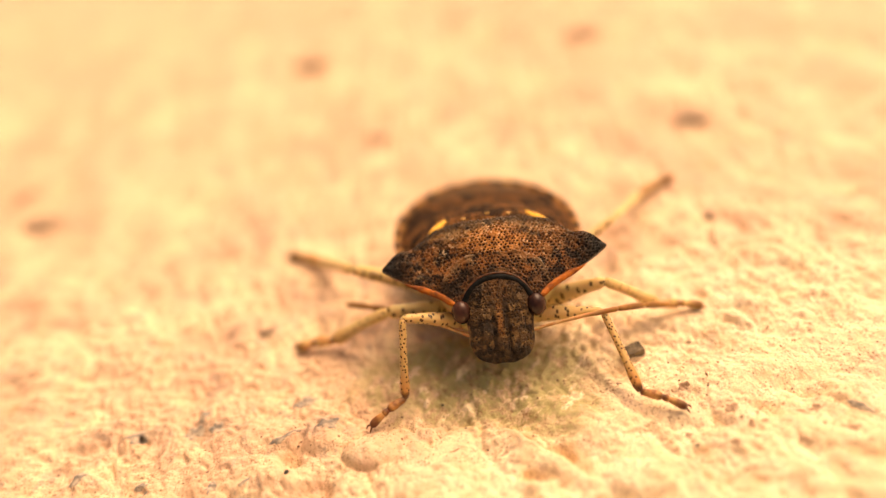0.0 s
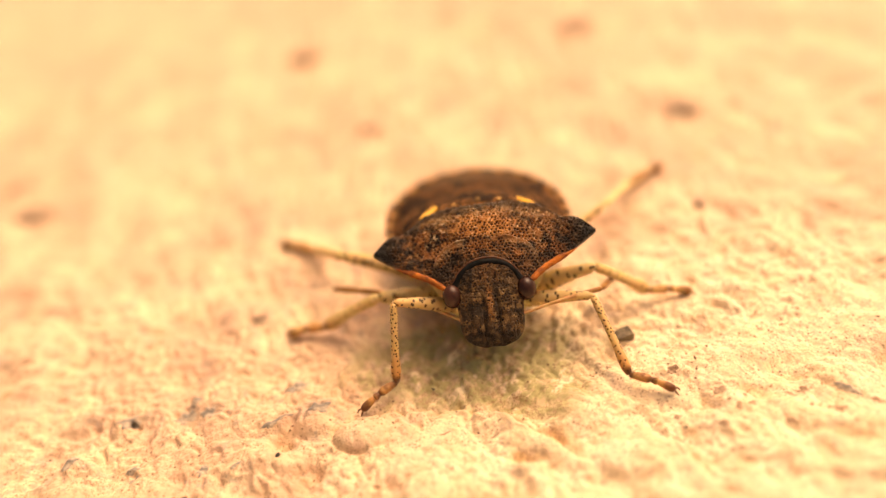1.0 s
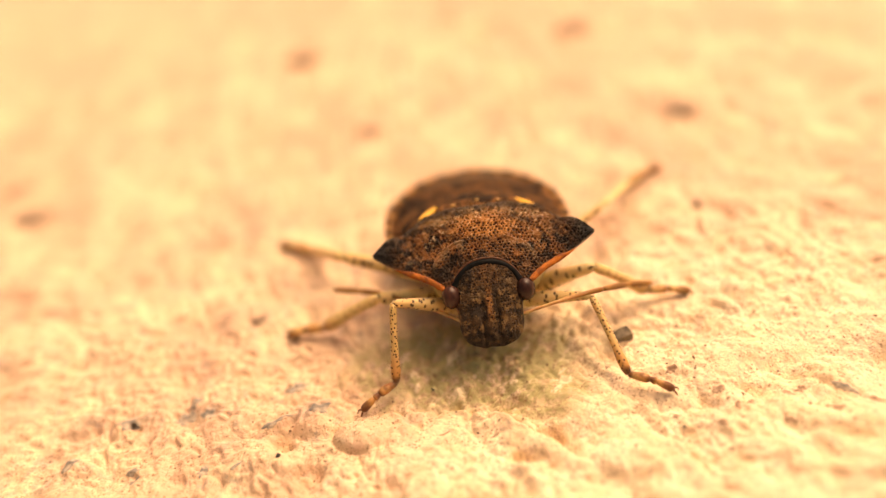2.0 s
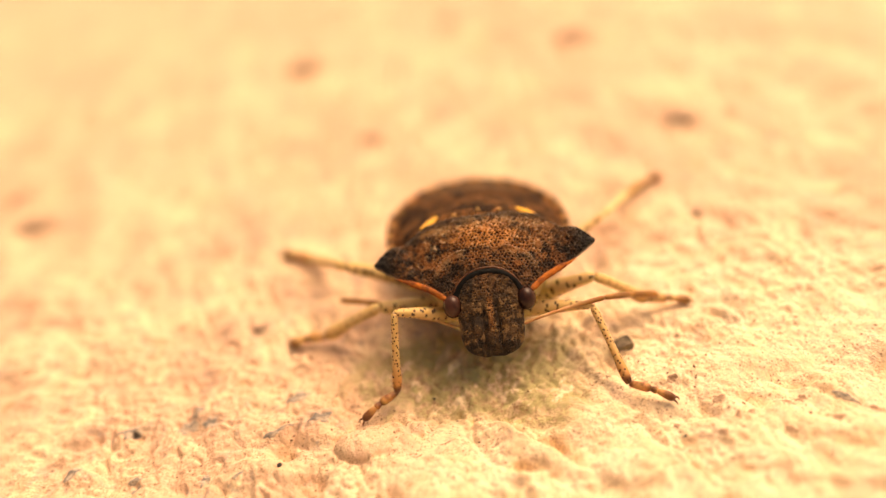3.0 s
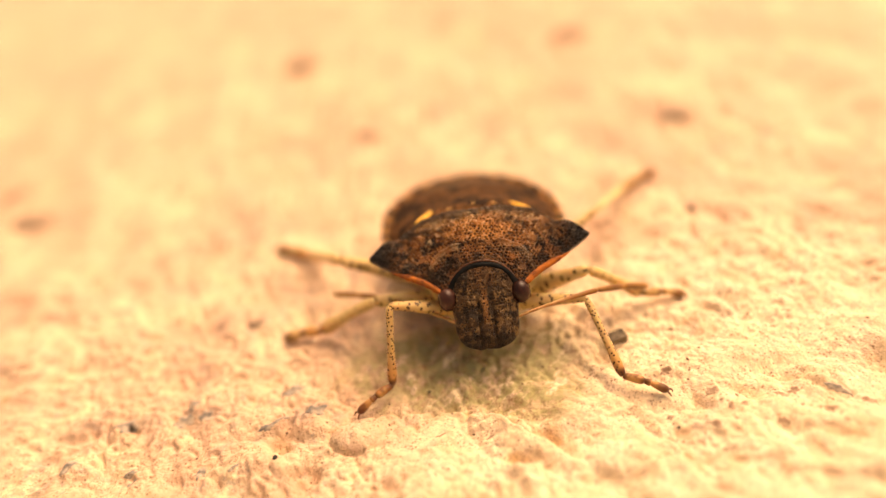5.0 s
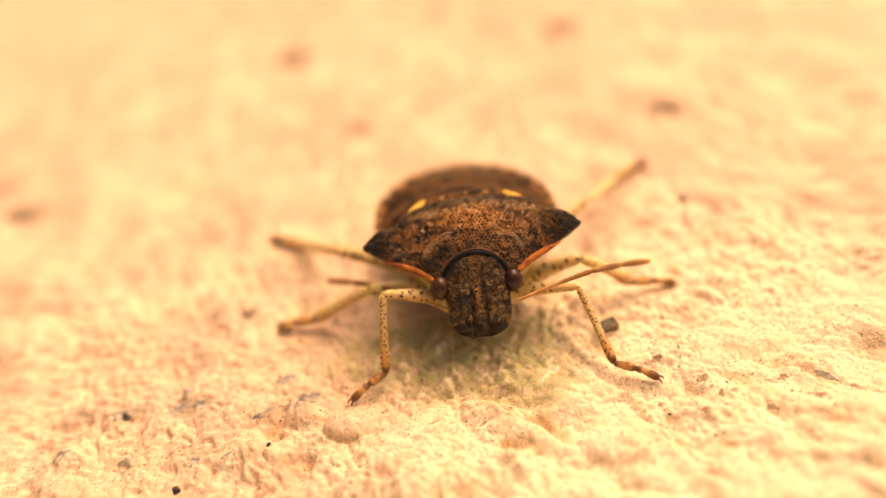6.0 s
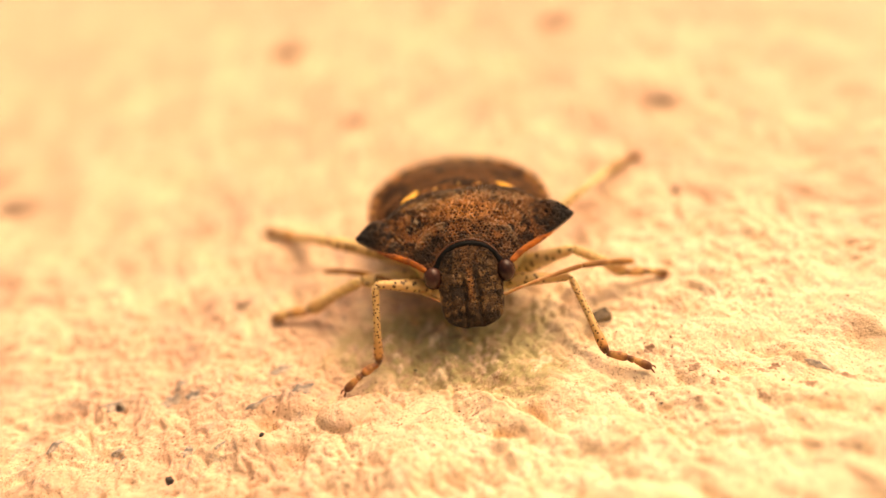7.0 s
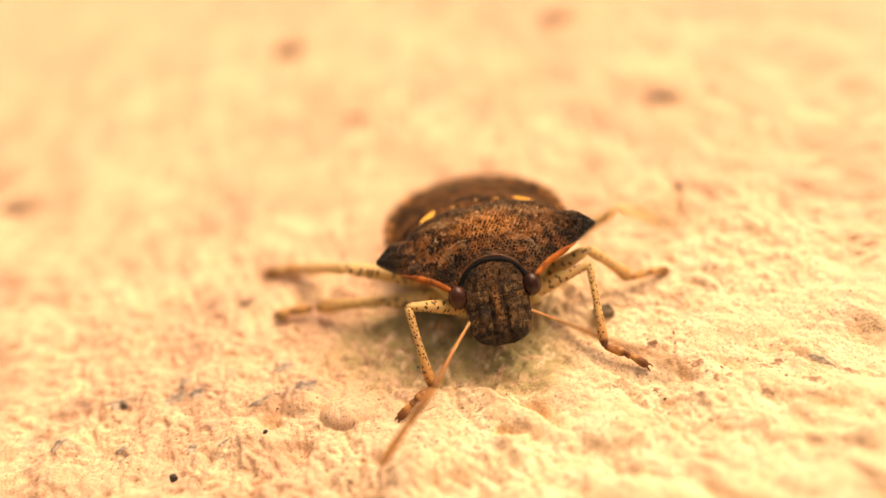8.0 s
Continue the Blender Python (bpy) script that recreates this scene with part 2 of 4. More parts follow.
    if kind == "rim":
        # the rim of the abdomen is banded dark and dull orange
        low = q.math("ADD", z, q.math("MULTIPLY", q.math("MULTIPLY", y, y), 0.012))
        turn = q.math("MULTIPLY", q.math("ARCTAN2", x, q.math("SUBTRACT", y, 2.0)), 16.0)
        band = q.math("MULTIPLY", q.step(q.math("SINE", turn), -0.5, 0.3), q.step(low, 2.12, 2.32, 1, 0))
        col = q.mix(q.math("MULTIPLY", band, 0.6), col, (0.42, 0.20, 0.065))
        pit = q.math("MULTIPLY", pit, q.step(band, 0.2, 0.8, 1.0, 0.2))
    q.color(q.mix(q.math("MULTIPLY", pit, 0.96), col, dark))
    if front:
        q.bump(q.math("ADD", q.noise(14, 3, 0.6), q.math("MULTIPLY", q.noise(40, 2, 0.6), 0.4)), 0.06, 1.0)
    else:
        q.bump(q.math("ADD", q.math("MULTIPLY", pit, -1.0), q.math("MULTIPLY", q.noise(11, 4, 0.6), 0.9)), 0.11, 1.0)
    return q.m


def rim_material():
    q = Mat("lobed_rim", 0.5, 0.2)
    x, y, z = q.xyz()
    turn = q.math("ADD", q.math("MULTIPLY", q.math("ARCTAN2", x, q.math("SUBTRACT", y, 3.2)), 24.0), q.math("MULTIPLY", q.noise(1.5, 2), 3.0))
    band = q.step(q.math("SINE", turn), -0.4, 0.5)
    col = q.mix(band, (0.06, 0.034, 0.015), (0.36, 0.18, 0.060))
    q.color(q.mix(q.step(q.noise(7.0, 3), 0.55, 0.65, 0, 0.6), col, (0.03, 0.02, 0.01)))
    q.b.inputs["Subsurface Weight"].default_value = 0.3
    q.b.inputs["Subsurface Scale"].default_value = 0.0002
    q.bump(q.noise(10, 3), 0.03, 0.8)
    return q.m


def leg_material(length, far_end, sparse=False, pale=0.0, spots=6.2, ink=0.95):
    """Pale amber with dark dots laid round the limb, rustier towards its far end."""
    q = Mat("dotted_amber_leg", 0.42, 0.4)
    x, y, z = q.xyz()
    col = q.mix(q.noise(2.0, 3), (0.48 + 0.12 * pale, 0.325 + 0.12 * pale, 0.12 + 0.07 * pale), (0.60 + 0.10 * pale, 0.44 + 0.11 * pale, 0.20 + 0.07 * pale))
    col = q.mix(q.step(x, length - 1.2, length - 0.15, 0, 0.8 * far_end), col, (0.54, 0.25, 0.068))
    col = q.mix(q.step(x, length - 0.30, length - 0.12, 0, 0.9 * far_end), col, (0.11, 0.038, 0.016))
    ring = q.vec(q.math("ADD", x, length * 3.1), q.math("MULTIPLY", q.math("ARCTAN2", z, y), 0.15))
    dots = q.step(q.cells(spots if sparse else 8.2, rand=0.95, co=ring, flat=True), 0.16, 0.32 if sparse else 0.36, 1, 0)
    dots = q.math("MULTIPLY", dots, q.step(q.noise(3.0, 2), 0.30, 0.40))
    q.color(q.mix(q.math("MULTIPLY", dots, ink), col, (0.045, 0.022, 0.011)))
    q.b.inputs["Subsurface Weight"].default_value = 0.5
    q.b.inputs["Subsurface Scale"].default_value = 0.0004
    q.b.inputs["Subsurface Radius"].default_value = (1.0, 0.7, 0.3)
    q.bump(q.math("ADD", q.math("MULTIPLY", dots, -0.6), q.noise(16, 2)), 0.012, 0.7)
    return q.m


def antenna_material():
    """Thin translucent amber at the head, browner outwards."""
    q = Mat("brown_antenna", 0.45, 0.35)
    x, y, z = q.xyz()
    col = q.mix(q.step(q.noise(3.0, 3), 0.35, 0.65), (0.54, 0.35, 0.16), (0.40, 0.22, 0.08))
    q.color(q.mix(q.step(x, 0.9, 2.6), col, q.mix(q.noise(4.0, 2), (0.34, 0.16, 0.035), (0.18, 0.08, 0.02))))
    q.b.inputs["Subsurface Weight"].default_value = 0.4
    q.b.inputs["Subsurface Scale"].default_value = 0.0002
    q.bump(q.noise(16, 2), 0.01, 0.7)
    return q.m


def foot_material(a, b, dark):
    q = Mat("amber_foot", 0.4, 0.4)
    x, y, z = q.xyz()
    col = q.mix(q.step(q.noise(3.5, 4, 0.65), 0.38, 0.60), a, b)
    joint = q.math("MAXIMUM", q.step(q.math("ABSOLUTE", q.math("SUBTRACT", x, 0.66)), 0.03, 0.18, 1, 0), q.step(x, 0.9, 1.3))
    joint = q.math("MAXIMUM", joint, q.step(x, 0.02, 0.2, 1, 0))
    col = q.mix(q.math("MULTIPLY", joint, dark), col, (0.12, 0.042, 0.016))
    q.color(col)
    q.b.inputs["Subsurface Weight"].default_value = 0.3
    q.b.inputs["Subsurface Scale"].default_value = 0.0002
    q.bump(q.noise(16, 2), 0.012, 0.6)
    return q.m


def plain_material(name, a, b, scale, rough=0.45, spec=0.45, bump=0.01, sss=0.0):
    q = Mat(name, rough, spec)
    q.color(q.mix(q.step(q.noise(scale, 4), 0.35, 0.65), a, b))
    q.bump(q.noise(scale * 5, 3), bump, 0.7)
    if sss:
        q.b.inputs["Subsurface Weight"].default_value = sss
        q.b.inputs["Subsurface Scale"].default_value = 0.0002
    return q.m


M_GROUND = ground_material()
M_PRONOTUM = cuticle_material("punctured_pronotum", "pronotum")
M_HEAD = cuticle_material("punctured_head", "head")
M_BACK = cuticle_material("punctured_back", "back")
M_RIM = cuticle_material("banded_abdomen", "rim")
M_TARSUS = foot_material((0.22, 0.09, 0.028), (0.50, 0.26, 0.085), 0.95)
M_PALE_TARSUS = foot_material((0.48, 0.27, 0.09), (0.64, 0.42, 0.17), 0.65)
M_PALE = plain_material("pale_underside", (0.62, 0.50, 0.24), (0.55, 0.42, 0.17), 2.0, sss=0.2)
M_EDGE = plain_material("orange_margin", (0.44, 0.13, 0.016), (0.17, 0.048, 0.011), 3.6, rough=0.5, spec=0.2, bump=0.05)
M_RUST = plain_material("rusty_rim", (0.13, 0.045, 0.014), (0.06, 0.022, 0.009), 5.0)
M_COLLAR_GAP = plain_material("black_collar_gap", (0.005, 0.006, 0.006), (0.012, 0.013, 0.014), 5.0, rough=0.5, spec=0.08)
M_EYE = plain_material("dark_red_eye", (0.022, 0.008, 0.006), (0.060, 0.024, 0.016), 2.0, rough=0.2, spec=0.3, bump=0.002)
M_SPOT = plain_material("yellow_callus", (0.80, 0.46, 0.05), (0.72, 0.38, 0.04), 5.0)
M_DULL = plain_material("dull_callus", (0.50, 0.28, 0.06), (0.36, 0.20, 0.05), 5.0)
M_ANT = antenna_material()
M_TIP = plain_material("dark_antenna_tip", (0.40, 0.19, 0.04), (0.20, 0.09, 0.024), 2.0)
M_MEMB = plain_material("smoky_membrane", (0.025, 0.015, 0.009), (0.15, 0.08, 0.032), 2.6, rough=0.6, spec=0.1)
M_GRIT = plain_material("black_grit", (0.012, 0.012, 0.012), (0.05, 0.045, 0.04), 6.0, rough=0.6, bump=0.05)
M_DIRT = plain_material("brown_dirt", (0.24, 0.17, 0.12), (0.38, 0.28, 0.19), 3.0, rough=0.8, bump=0.05)
M_SLATE = plain_material("dark_slate", (0.075, 0.060, 0.042), (0.24, 0.19, 0.12), 2.2, rough=0.7, bump=0.05)
M_SCAB = plain_material("brown_scab", (0.30, 0.19, 0.12), (0.50, 0.35, 0.24), 4.0, rough=0.8, bump=0.05)
M_FLAKE = plain_material("grey_flake", (0.22, 0.205, 0.19), (0.52, 0.44, 0.34), 4.5, rough=0.7, bump=0.05)


# ---------------- mesh helpers (all in millimetres) ----------------
def mesh_of(name, verts, faces, material, smooth=True):
    me = bpy.data.meshes.new(name)
    me.from_pydata([tuple(c * MM for c in v) for v in verts], [], faces)
    me.update()
    bm = bmesh.new()
    bm.from_mesh(me)
    bmesh.ops.remove_doubles(bm, verts=bm.verts, dist=1e-7)
    bmesh.ops.recalc_face_normals(bm, faces=bm.faces)
    bm.to_mesh(me)
    bm.free()
    for p in me.polygons:
        p.use_smooth = smooth
    me.materials.append(material)
    return me


def part(name, geo, material, parent, label="", skew=0.0):
    """One mesh under a thing or part; skew carries the hind body a little to one side."""
    geo = ([(v[0] - skew * max(0.0, v[1] - 0.5), v[1], v[2]) for v in geo[0]], geo[1]) if skew else geo
    ob = new(name, mesh_of(name, geo[0], geo[1], material))
    ob.parent = parent
    return tagged(ob, label=label)


def loft(rings, cap=True):
    """A skin over closed rings with the same number of points."""
    n = len(rings[0])
    v = [p for r in rings for p in r]
    f = []
    for i in range(len(rings) - 1):
        for j in range(n):
            k = (j + 1) % n
            f.append((i * n + j, i * n + k, (i + 1) * n + k, (i + 1) * n + j))
    if cap:
        f.append(tuple(range(n)))
        f.append(tuple(range((len(rings) - 1) * n, len(rings) * n)))
    return v, f


def joined(*geos):
    v, f = [], []
    for gv, gf in geos:
        o = len(v)
        v += list(gv)
        f += [tuple(i + o for i in q) for q in gf]
    return v, f


def lerp_table(table, u):
    """Smooth reading of (u, value...) rows."""
    us = [r[0] for r in table]
    out = [float(np.interp(u, us, [r[k] for r in table])) for k in range(1, len(table[0]))]
    return out[0] if len(out) == 1 else out


def smooth_table(table, u, w):
    """The table's value averaged over a width w, to round its corners."""
    return sum(lerp_table(table, u + w * (k / 4 - 1)) * c for k, c in zip(range(9), (1, 2, 3, 4, 5, 4, 3, 2, 1))) / 25


def tube(path, radii, n=12, flat=1.0):
    """A round tube along a path, with closed round ends."""
    pts = [Vector(p) for p in path]
    rings = []
    up = Vector((0, 0, 1))
    for i, p in enumerate(pts):
        d = (pts[min(i + 1, len(pts) - 1)] - pts[max(i - 1, 0)]).normalized()
        s = d.cross(up)
        s = s.normalized() if s.length > 1e-6 else Vector((1, 0, 0))
        t = s.cross(d)
        rings.append([p + (s * math.cos(a) + t * math.sin(a) * flat) * radii[i] for a in (2 * math.pi * j / n for j in range(n))])
    return loft(rings)


def ball(c, r, axes=(1, 1, 1), nu=16, nv=20):
    rings = [[(c[0] + r * axes[0] * math.sin(a) * math.cos(b), c[1] + r * axes[1] * math.sin(a) * math.sin(b), c[2] + r * axes[2] * math.cos(a))
              for b in (2 * math.pi * j / nv for j in range(nv))] for a in (math.pi * (i + 0.02) / (nu + 0.04) for i in range(nu + 1))]
    return loft(rings)


def sheet(rows, thick):
    """A curved plate from a grid of points, with thickness downwards."""
    m, n = len(rows), len(rows[0])
    v = [p for r in rows for p in r] + [(p[0], p[1], p[2] - thick) for r in rows for p in r]
    f, o = [], m * n
    for i in range(m - 1):
        for j in range(n - 1):
            a = i * n + j
            f += [(a, a + 1, a + n + 1, a + n), (o + a, o + a + n, o + a + n + 1, o + a + 1)]
    edge = [j for j in range(n)] + [i * n + n - 1 for i in range(1, m)] + [(m - 1) * n + j for j in range(n - 2, -1, -1)] + [i * n for i in range(m - 2, 0, -1)]
    for a, b in zip(edge, edge[1:] + edge[:1]):
        f.append((a, o + a, o + b, b))
    return v, f


# ---------------- ground ----------------
def lattice(ix, iy, salt):
    h = (ix.astype(np.int64) * 374761393 + iy.astype(np.int64) * 668265263 + salt * 974711) & 0x7FFFFFFF
    h = ((h ^ (h >> 13)) * 1274126177) & 0x7FFFFFFF
    return ((h ^ (h >> 16)) & 0xFFFFF) / 0xFFFFF


def value_noise(x, y, salt):
    """Smooth gradient noise from about -0.5 to 0.5, each salt on a grid turned its own way."""
    c, d = math.cos(salt * 1.7 + 0.4), math.sin(salt * 1.7 + 0.4)
    x, y = c * x - d * y + salt * 3.37, d * x + c * y - salt * 5.11
    ix, iy = np.floor(x), np.floor(y)
    u, v = x - ix, y - iy
    out = 0.0
    for j in (0, 1):
        for i in (0, 1):
            a = lattice(ix + i, iy + j, salt) * 2 * math.pi
            p, q = u - i, v - j
            w = (1 - (3 - 2 * np.abs(p)) * p * p) * (1 - (3 - 2 * np.abs(q)) * q * q)
            out = out + w * (np.cos(a) * p + np.sin(a) * q)
    return out


def cell_noise(x, y, salt):
    """Distance to the nearest of scattered points."""
    ix, iy = np.floor(x), np.floor(y)
    best = np.full(x.shape, 9.0)
    for i in (-1, 0, 1):
        for j in (-1, 0, 1):
            px, py = ix + i + lattice(ix + i, iy + j, salt), iy + j + lattice(ix + i, iy + j, salt + 7)
            best = np.minimum(best, np.hypot(px - x, py - y))
    return best


# lumps and pits of the masonry: x, y, radius, height
LUMPS = [(-5.8, -3.4, 0.7, 0.26), (1.32, -4.93, 0.22, -0.50), (1.5, -5.06, 0.15, -0.35), (0.42, -5.72, 0.16, -0.32), (0.2, -5.64, 0.15, -0.25), (-5.9, -5.5, 0.42, -0.42), (-10.3, -0.9, 0.8, -0.35), (2.15, -4.3, 0.85, 0.26),
         (8.5, -3.7, 0.7, -0.28), (7.4, -4.3, 0.5, -0.22), (3.4, -6.2, 0.9, 0.2), (-2.2, -5.6, 1.0, 0.16), (-7.3, -5.0, 0.9, 0.30), (-6.9, -4.35, 0.32, -0.30), (-7.1, -3.5, 0.5, 0.16), (3.5, -2.0, 0.4, -0.3), (6.0, -4.2, 0.42, -0.27)]
# where the feet rest, from ankle to claw, the surface is near the reference level
RESTS = [(-3.24, -2.78, -4.45, -3.5), (3.87, -3.51, 5.2, -4.07), (-5.8, 0.18, -7.4, 0.32), (5.25, 0.0, 6.85, 0.0), (-6.65, 4.54, -8.3, 5.65), (6.0, 6.2, 7.7, 7.6), (-1.67, -4.16, -2.75, -4.85), (-6.25, 2.37, -7.4, 2.75)]


def billow(x, y, salt):
    """Rounded knobs with creases between them, about 0 on the whole."""
    return np.sqrt(value_noise(x, y, salt) ** 2 + 0.0012) * 2.4 - 0.44


# torn edges and folds of the thick paint, the side towards -y standing higher: points along each, height, reach
FOLDS = [(((-5.2, -4.2), (-3.6, -3.55), (-2.2, -3.58), (-0.3, -4.05)), 0.34, 0.9), (((-3.8, -6.4), (-3.0, -6.7), (-2.3, -6.5)), 0.36, 0.6), (((-2.6, -4.95), (-1.7, -5.4)), 0.22, 0.5), (((0.0, -5.85), (0.45, -6.05), (1.0, -5.98)), 0.34, 0.5),
         (((-8.1, -4.5), (-6.8, -4.65), (-6.2, -5.7)), 0.22, 0.8), (((4.7, -5.5), (5.0, -6.2), (5.5, -6.5), (6.3, -6.95)), 0.46, 0.8), (((6.5, -7.1), (7.05, -7.4), (7.6, -7.2)), 0.4, 0.6), (((8.1, -6.9), (8.8, -7.1), (9.6, -7.3), (10.5, -7.1)), 0.25, 0.7),
         (((7.0, -4.15), (7.5, -4.35), (8.1, -4.25)), 0.26, 0.5), (((8.1, -3.4), (8.7, -3.75), (9.4, -3.8)), 0.4, 0.7), (((8.8, -5.9), (9.6, -6.6), (10.3, -7.1)), 0.3, 0.6), (((0.4, -7.0), (1.2, -7.7), (2.1, -8.0)), 0.35, 0.7)]


def fold(x, y, points, height, reach):
    """Relief of one fold: a steep step down behind its crest, fading out to both sides and ends."""
    best, off, fade = np.full(x.shape, 99.0), np.zeros(x.shape), np.zeros(x.shape)
    last = len(points) - 1
    for i, ((ax, ay), (bx, by)) in enumerate(zip(points, points[1:])):
        dx, dy = bx - ax, by - ay
        long = math.hypot(dx, dy)
        k = ((x - ax) * dx + (y - ay) * dy) / long**2
        kc = np.clip(k, 0, 1)
        far = np.hypot(x - ax - kc * dx, y - ay - kc * dy)
        side = (dx * (y - ay) - dy * (x - ax)) / long
        nearer = far < best
        best = np.where(nearer, far, best)
        off = np.where(nearer, np.where(side > 0, far, -far), off)
        fade = np.where(nearer, np.clip(np.minimum((i + k + 0.25) * 2.5, (last - i - k + 0.25) * 2.5), 0, 1), fade)
    return height * fade * np.exp(-((off / reach) ** 2)) * (0.5 * np.tanh(-off / 0.07) - 0.1)


def ground_height(x, y):
    wx, wy = x + 0.35 * value_noise(x * 0.8, y * 0.8, 31), y + 0.35 * value_noise(x * 0.8, y * 0.8, 32)
    h = 0.65 * value_noise(x / 7.0, y / 7.0, 1) + 0.34 * value_noise(wx / 2.6, wy / 2.6, 2) + 0.20 * value_noise(wx / 1.5, wy / 1.5, 14)
    # thick smooth plaster in front and to one side
    thick = np.clip((x + 0.4 * y + 5.6 + 2.0 * value_noise(x / 2.0, y / 2.0, 62)) / 2.2, 0, 1) * np.clip((-2.9 - y + 0.25 * x + 1.5 * value_noise(x / 1.6, y / 1.6, 63)) / 1.6, 0, 1)
    rough = 0.45 + 0.9 * np.clip(value_noise(x / 3.5, y / 3.5, 12) + 0.45 - 0.02 * x, 0, 1) + 0.25 * np.exp(-((x - 0.3) / 2.2) ** 2 - ((y + 2.3) / 1.4) ** 2)
    rough = rough * (1.2 - 0.45 * thick - 0.45 * np.clip((-5.0 - x) / 3.0, 0, 1))
    knob = 1 - np.minimum(cell_noise(wx / 1.3, wy / 1.3, 3), 0.8) ** 2
    h += 0.16 * (knob - 0.78)
    # curdled lumps of thick paint in front, drawn out to one side, with creases between them
    front = np.clip((-2.9 - y + 0.5 * value_noise(x / 1.5, y / 1.5, 66)) / 0.9, 0, 1) * np.clip((x + 11.0) / 3.0, 0, 1)
    pull = np.clip((x - 1.0) / 4.0, 0, 1)
    lx, ly = wx + 0.45 * value_noise(x / 0.9, y / 0.9, 67), wy + 0.45 * value_noise(x / 0.9, y / 0.9, 68)
    lu, lv = (0.88 * lx - 0.47 * ly) / (1.5 + 1.1 * pull), (0.47 * lx + 0.88 * ly) / 1.15
    big = 1 - np.minimum(cell_noise(lu, lv, 24), 0.85) ** 2
    small = 1 - np.minimum(cell_noise(lx / 0.55, ly / 0.48, 26), 0.85) ** 2
    h += front * (0.42 * (big - 0.8) + 0.075 * (small - 0.8))
    h += (0.14 - 0.03 * thick) * (1 - 0.6 * front) * billow(wx / 1.3, wy / 1.3, 4) + 0.14 * thick * billow(wx / 2.6 + 0.3 * wy, wy / 1.5, 45) + rough * 0.13 * billow(wx / 0.62, wy / 0.62, 5)
    h += rough * (0.06 * billow(wx / 0.34, wy / 0.34, 6) + 0.07 * value_noise(x / 0.37, y / 0.37, 16) + 0.05 * value_noise(x / 0.2, y / 0.2, 8) + 0.03 * value_noise(x / 0.11, y / 0.11, 9))
    # drawn-out ridges to one side
    u, v = 0.9 * wx - 0.43 * wy, 0.43 * wx + 0.9 * wy
    side = np.clip((x - 2.5) / 3.0, 0, 1) * np.clip((2.0 - y) / 3.0, 0, 1)
    h += side * (0.06 * billow(u / 2.4, v / 1.2, 41) + 0.02 * billow(u / 1.3, v / 0.6, 42))
    qx, qy = wx + 0.35 * value_noise(x / 0.45, y / 0.45, 51), wy + 0.35 * value_noise(x / 0.45, y / 0.45, 52)
    h -= (0.7 - 0.6 * thick) * np.clip(0.22 - cell_noise(qx / 1.1, qy / 1.1, 21), 0, 1) + 0.15 * np.clip(0.24 - cell_noise(wx / 0.5, wy / 0.5, 23), 0, 1) * np.clip(rough - 0.5, 0, 1)
    for cx, cy, r, a in LUMPS:
        h += a * np.exp(-(((x - cx) ** 2 + (y - cy) ** 2) / r**2) ** 1.5)
    # torn grain in front of the head, running forward to one side
    u, v = -0.64 * wx - 0.77 * wy, 0.77 * wx - 0.64 * wy
    torn = np.exp(-((x + 0.2) / 1.7) ** 2 - ((y + 2.9) / 1.2) ** 2)
    h += torn * (0.18 * billow(u / 1.2, v / 0.7, 43) + 0.07 * billow(u / 0.5, v / 0.28, 44))
    # one smooth half-buried pebble under the paint, creased along its near side
    px, py = x + 0.18 * value_noise(x / 0.8, y / 0.8, 51), y + 0.18 * value_noise(x / 0.8, y / 0.8, 52)
    d2 = ((px + 4.38) / 0.88) ** 2 + ((py + 4.25) / 0.72) ** 2
    on = 1 / (1 + np.exp(np.clip((d2 - 0.95) / 0.09, -40, 40)))
    h = h * (1 - 0.7 * on) + on * (0.02 + 0.27 * np.clip(1.1 - d2, 0, 2) ** 0.6)
    h -= 0.11 * np.exp(-((np.sqrt(d2) - 1.04) / 0.07) ** 2) * np.clip(0.55 - (x + 4.38) * 0.5 - (y + 4.25) * 0.35, 0, 1)
    # a lip that runs forward to the right in front of the insect, the ground behind it lower
    off = (y + 4.04) + 0.80 * (x + 0.25) + 0.22 * value_noise(x / 0.7, y / 0.7, 61)
    lip = np.exp(-((x - 0.75) / 1.25) ** 4)
    h = h * (1 - 0.5 * lip * np.exp(-((off + 0.5) / 0.6) ** 2)) + lip * np.exp(-(off / 1.1) ** 2) * (0.34 * np.tanh(-off / 0.06) - 0.05)
    rx, ry = x + 0.16 * value_noise(x / 0.5, y / 0.5, 64), y + 0.22 * value_noise(x / 0.6, y / 0.6, 65)
    for points, height, reach in FOLDS:
        h = h + 0.75 * fold(rx, ry, points, height, reach)
    for ax, ay, bx, by in RESTS:
        k = np.clip(((x - ax) * (bx - ax) + (y - ay) * (by - ay)) / ((bx - ax) ** 2 + (by - ay) ** 2), 0, 1)
        w = np.exp(-(((x - ax - k * (bx - ax)) ** 2 + (y - ay - k * (by - ay)) ** 2) / 0.42**2) ** 1.5)
        h = h * (1 - w) + (0.25 * h - 0.02) * w
    return h


def graded(lo, hi, fine, far, grow):
    mid = list(np.arange(lo, hi, fine))
    up, q = [hi], fine
    while up[-1] < far:
        q *= grow
        up.append(up[-1] + q)
    dn, q = [lo], fine
    while dn[-1] > -far:
        q *= grow
        dn.append(dn[-1] - q)
    return np.array(dn[:0:-1] + mid + up)


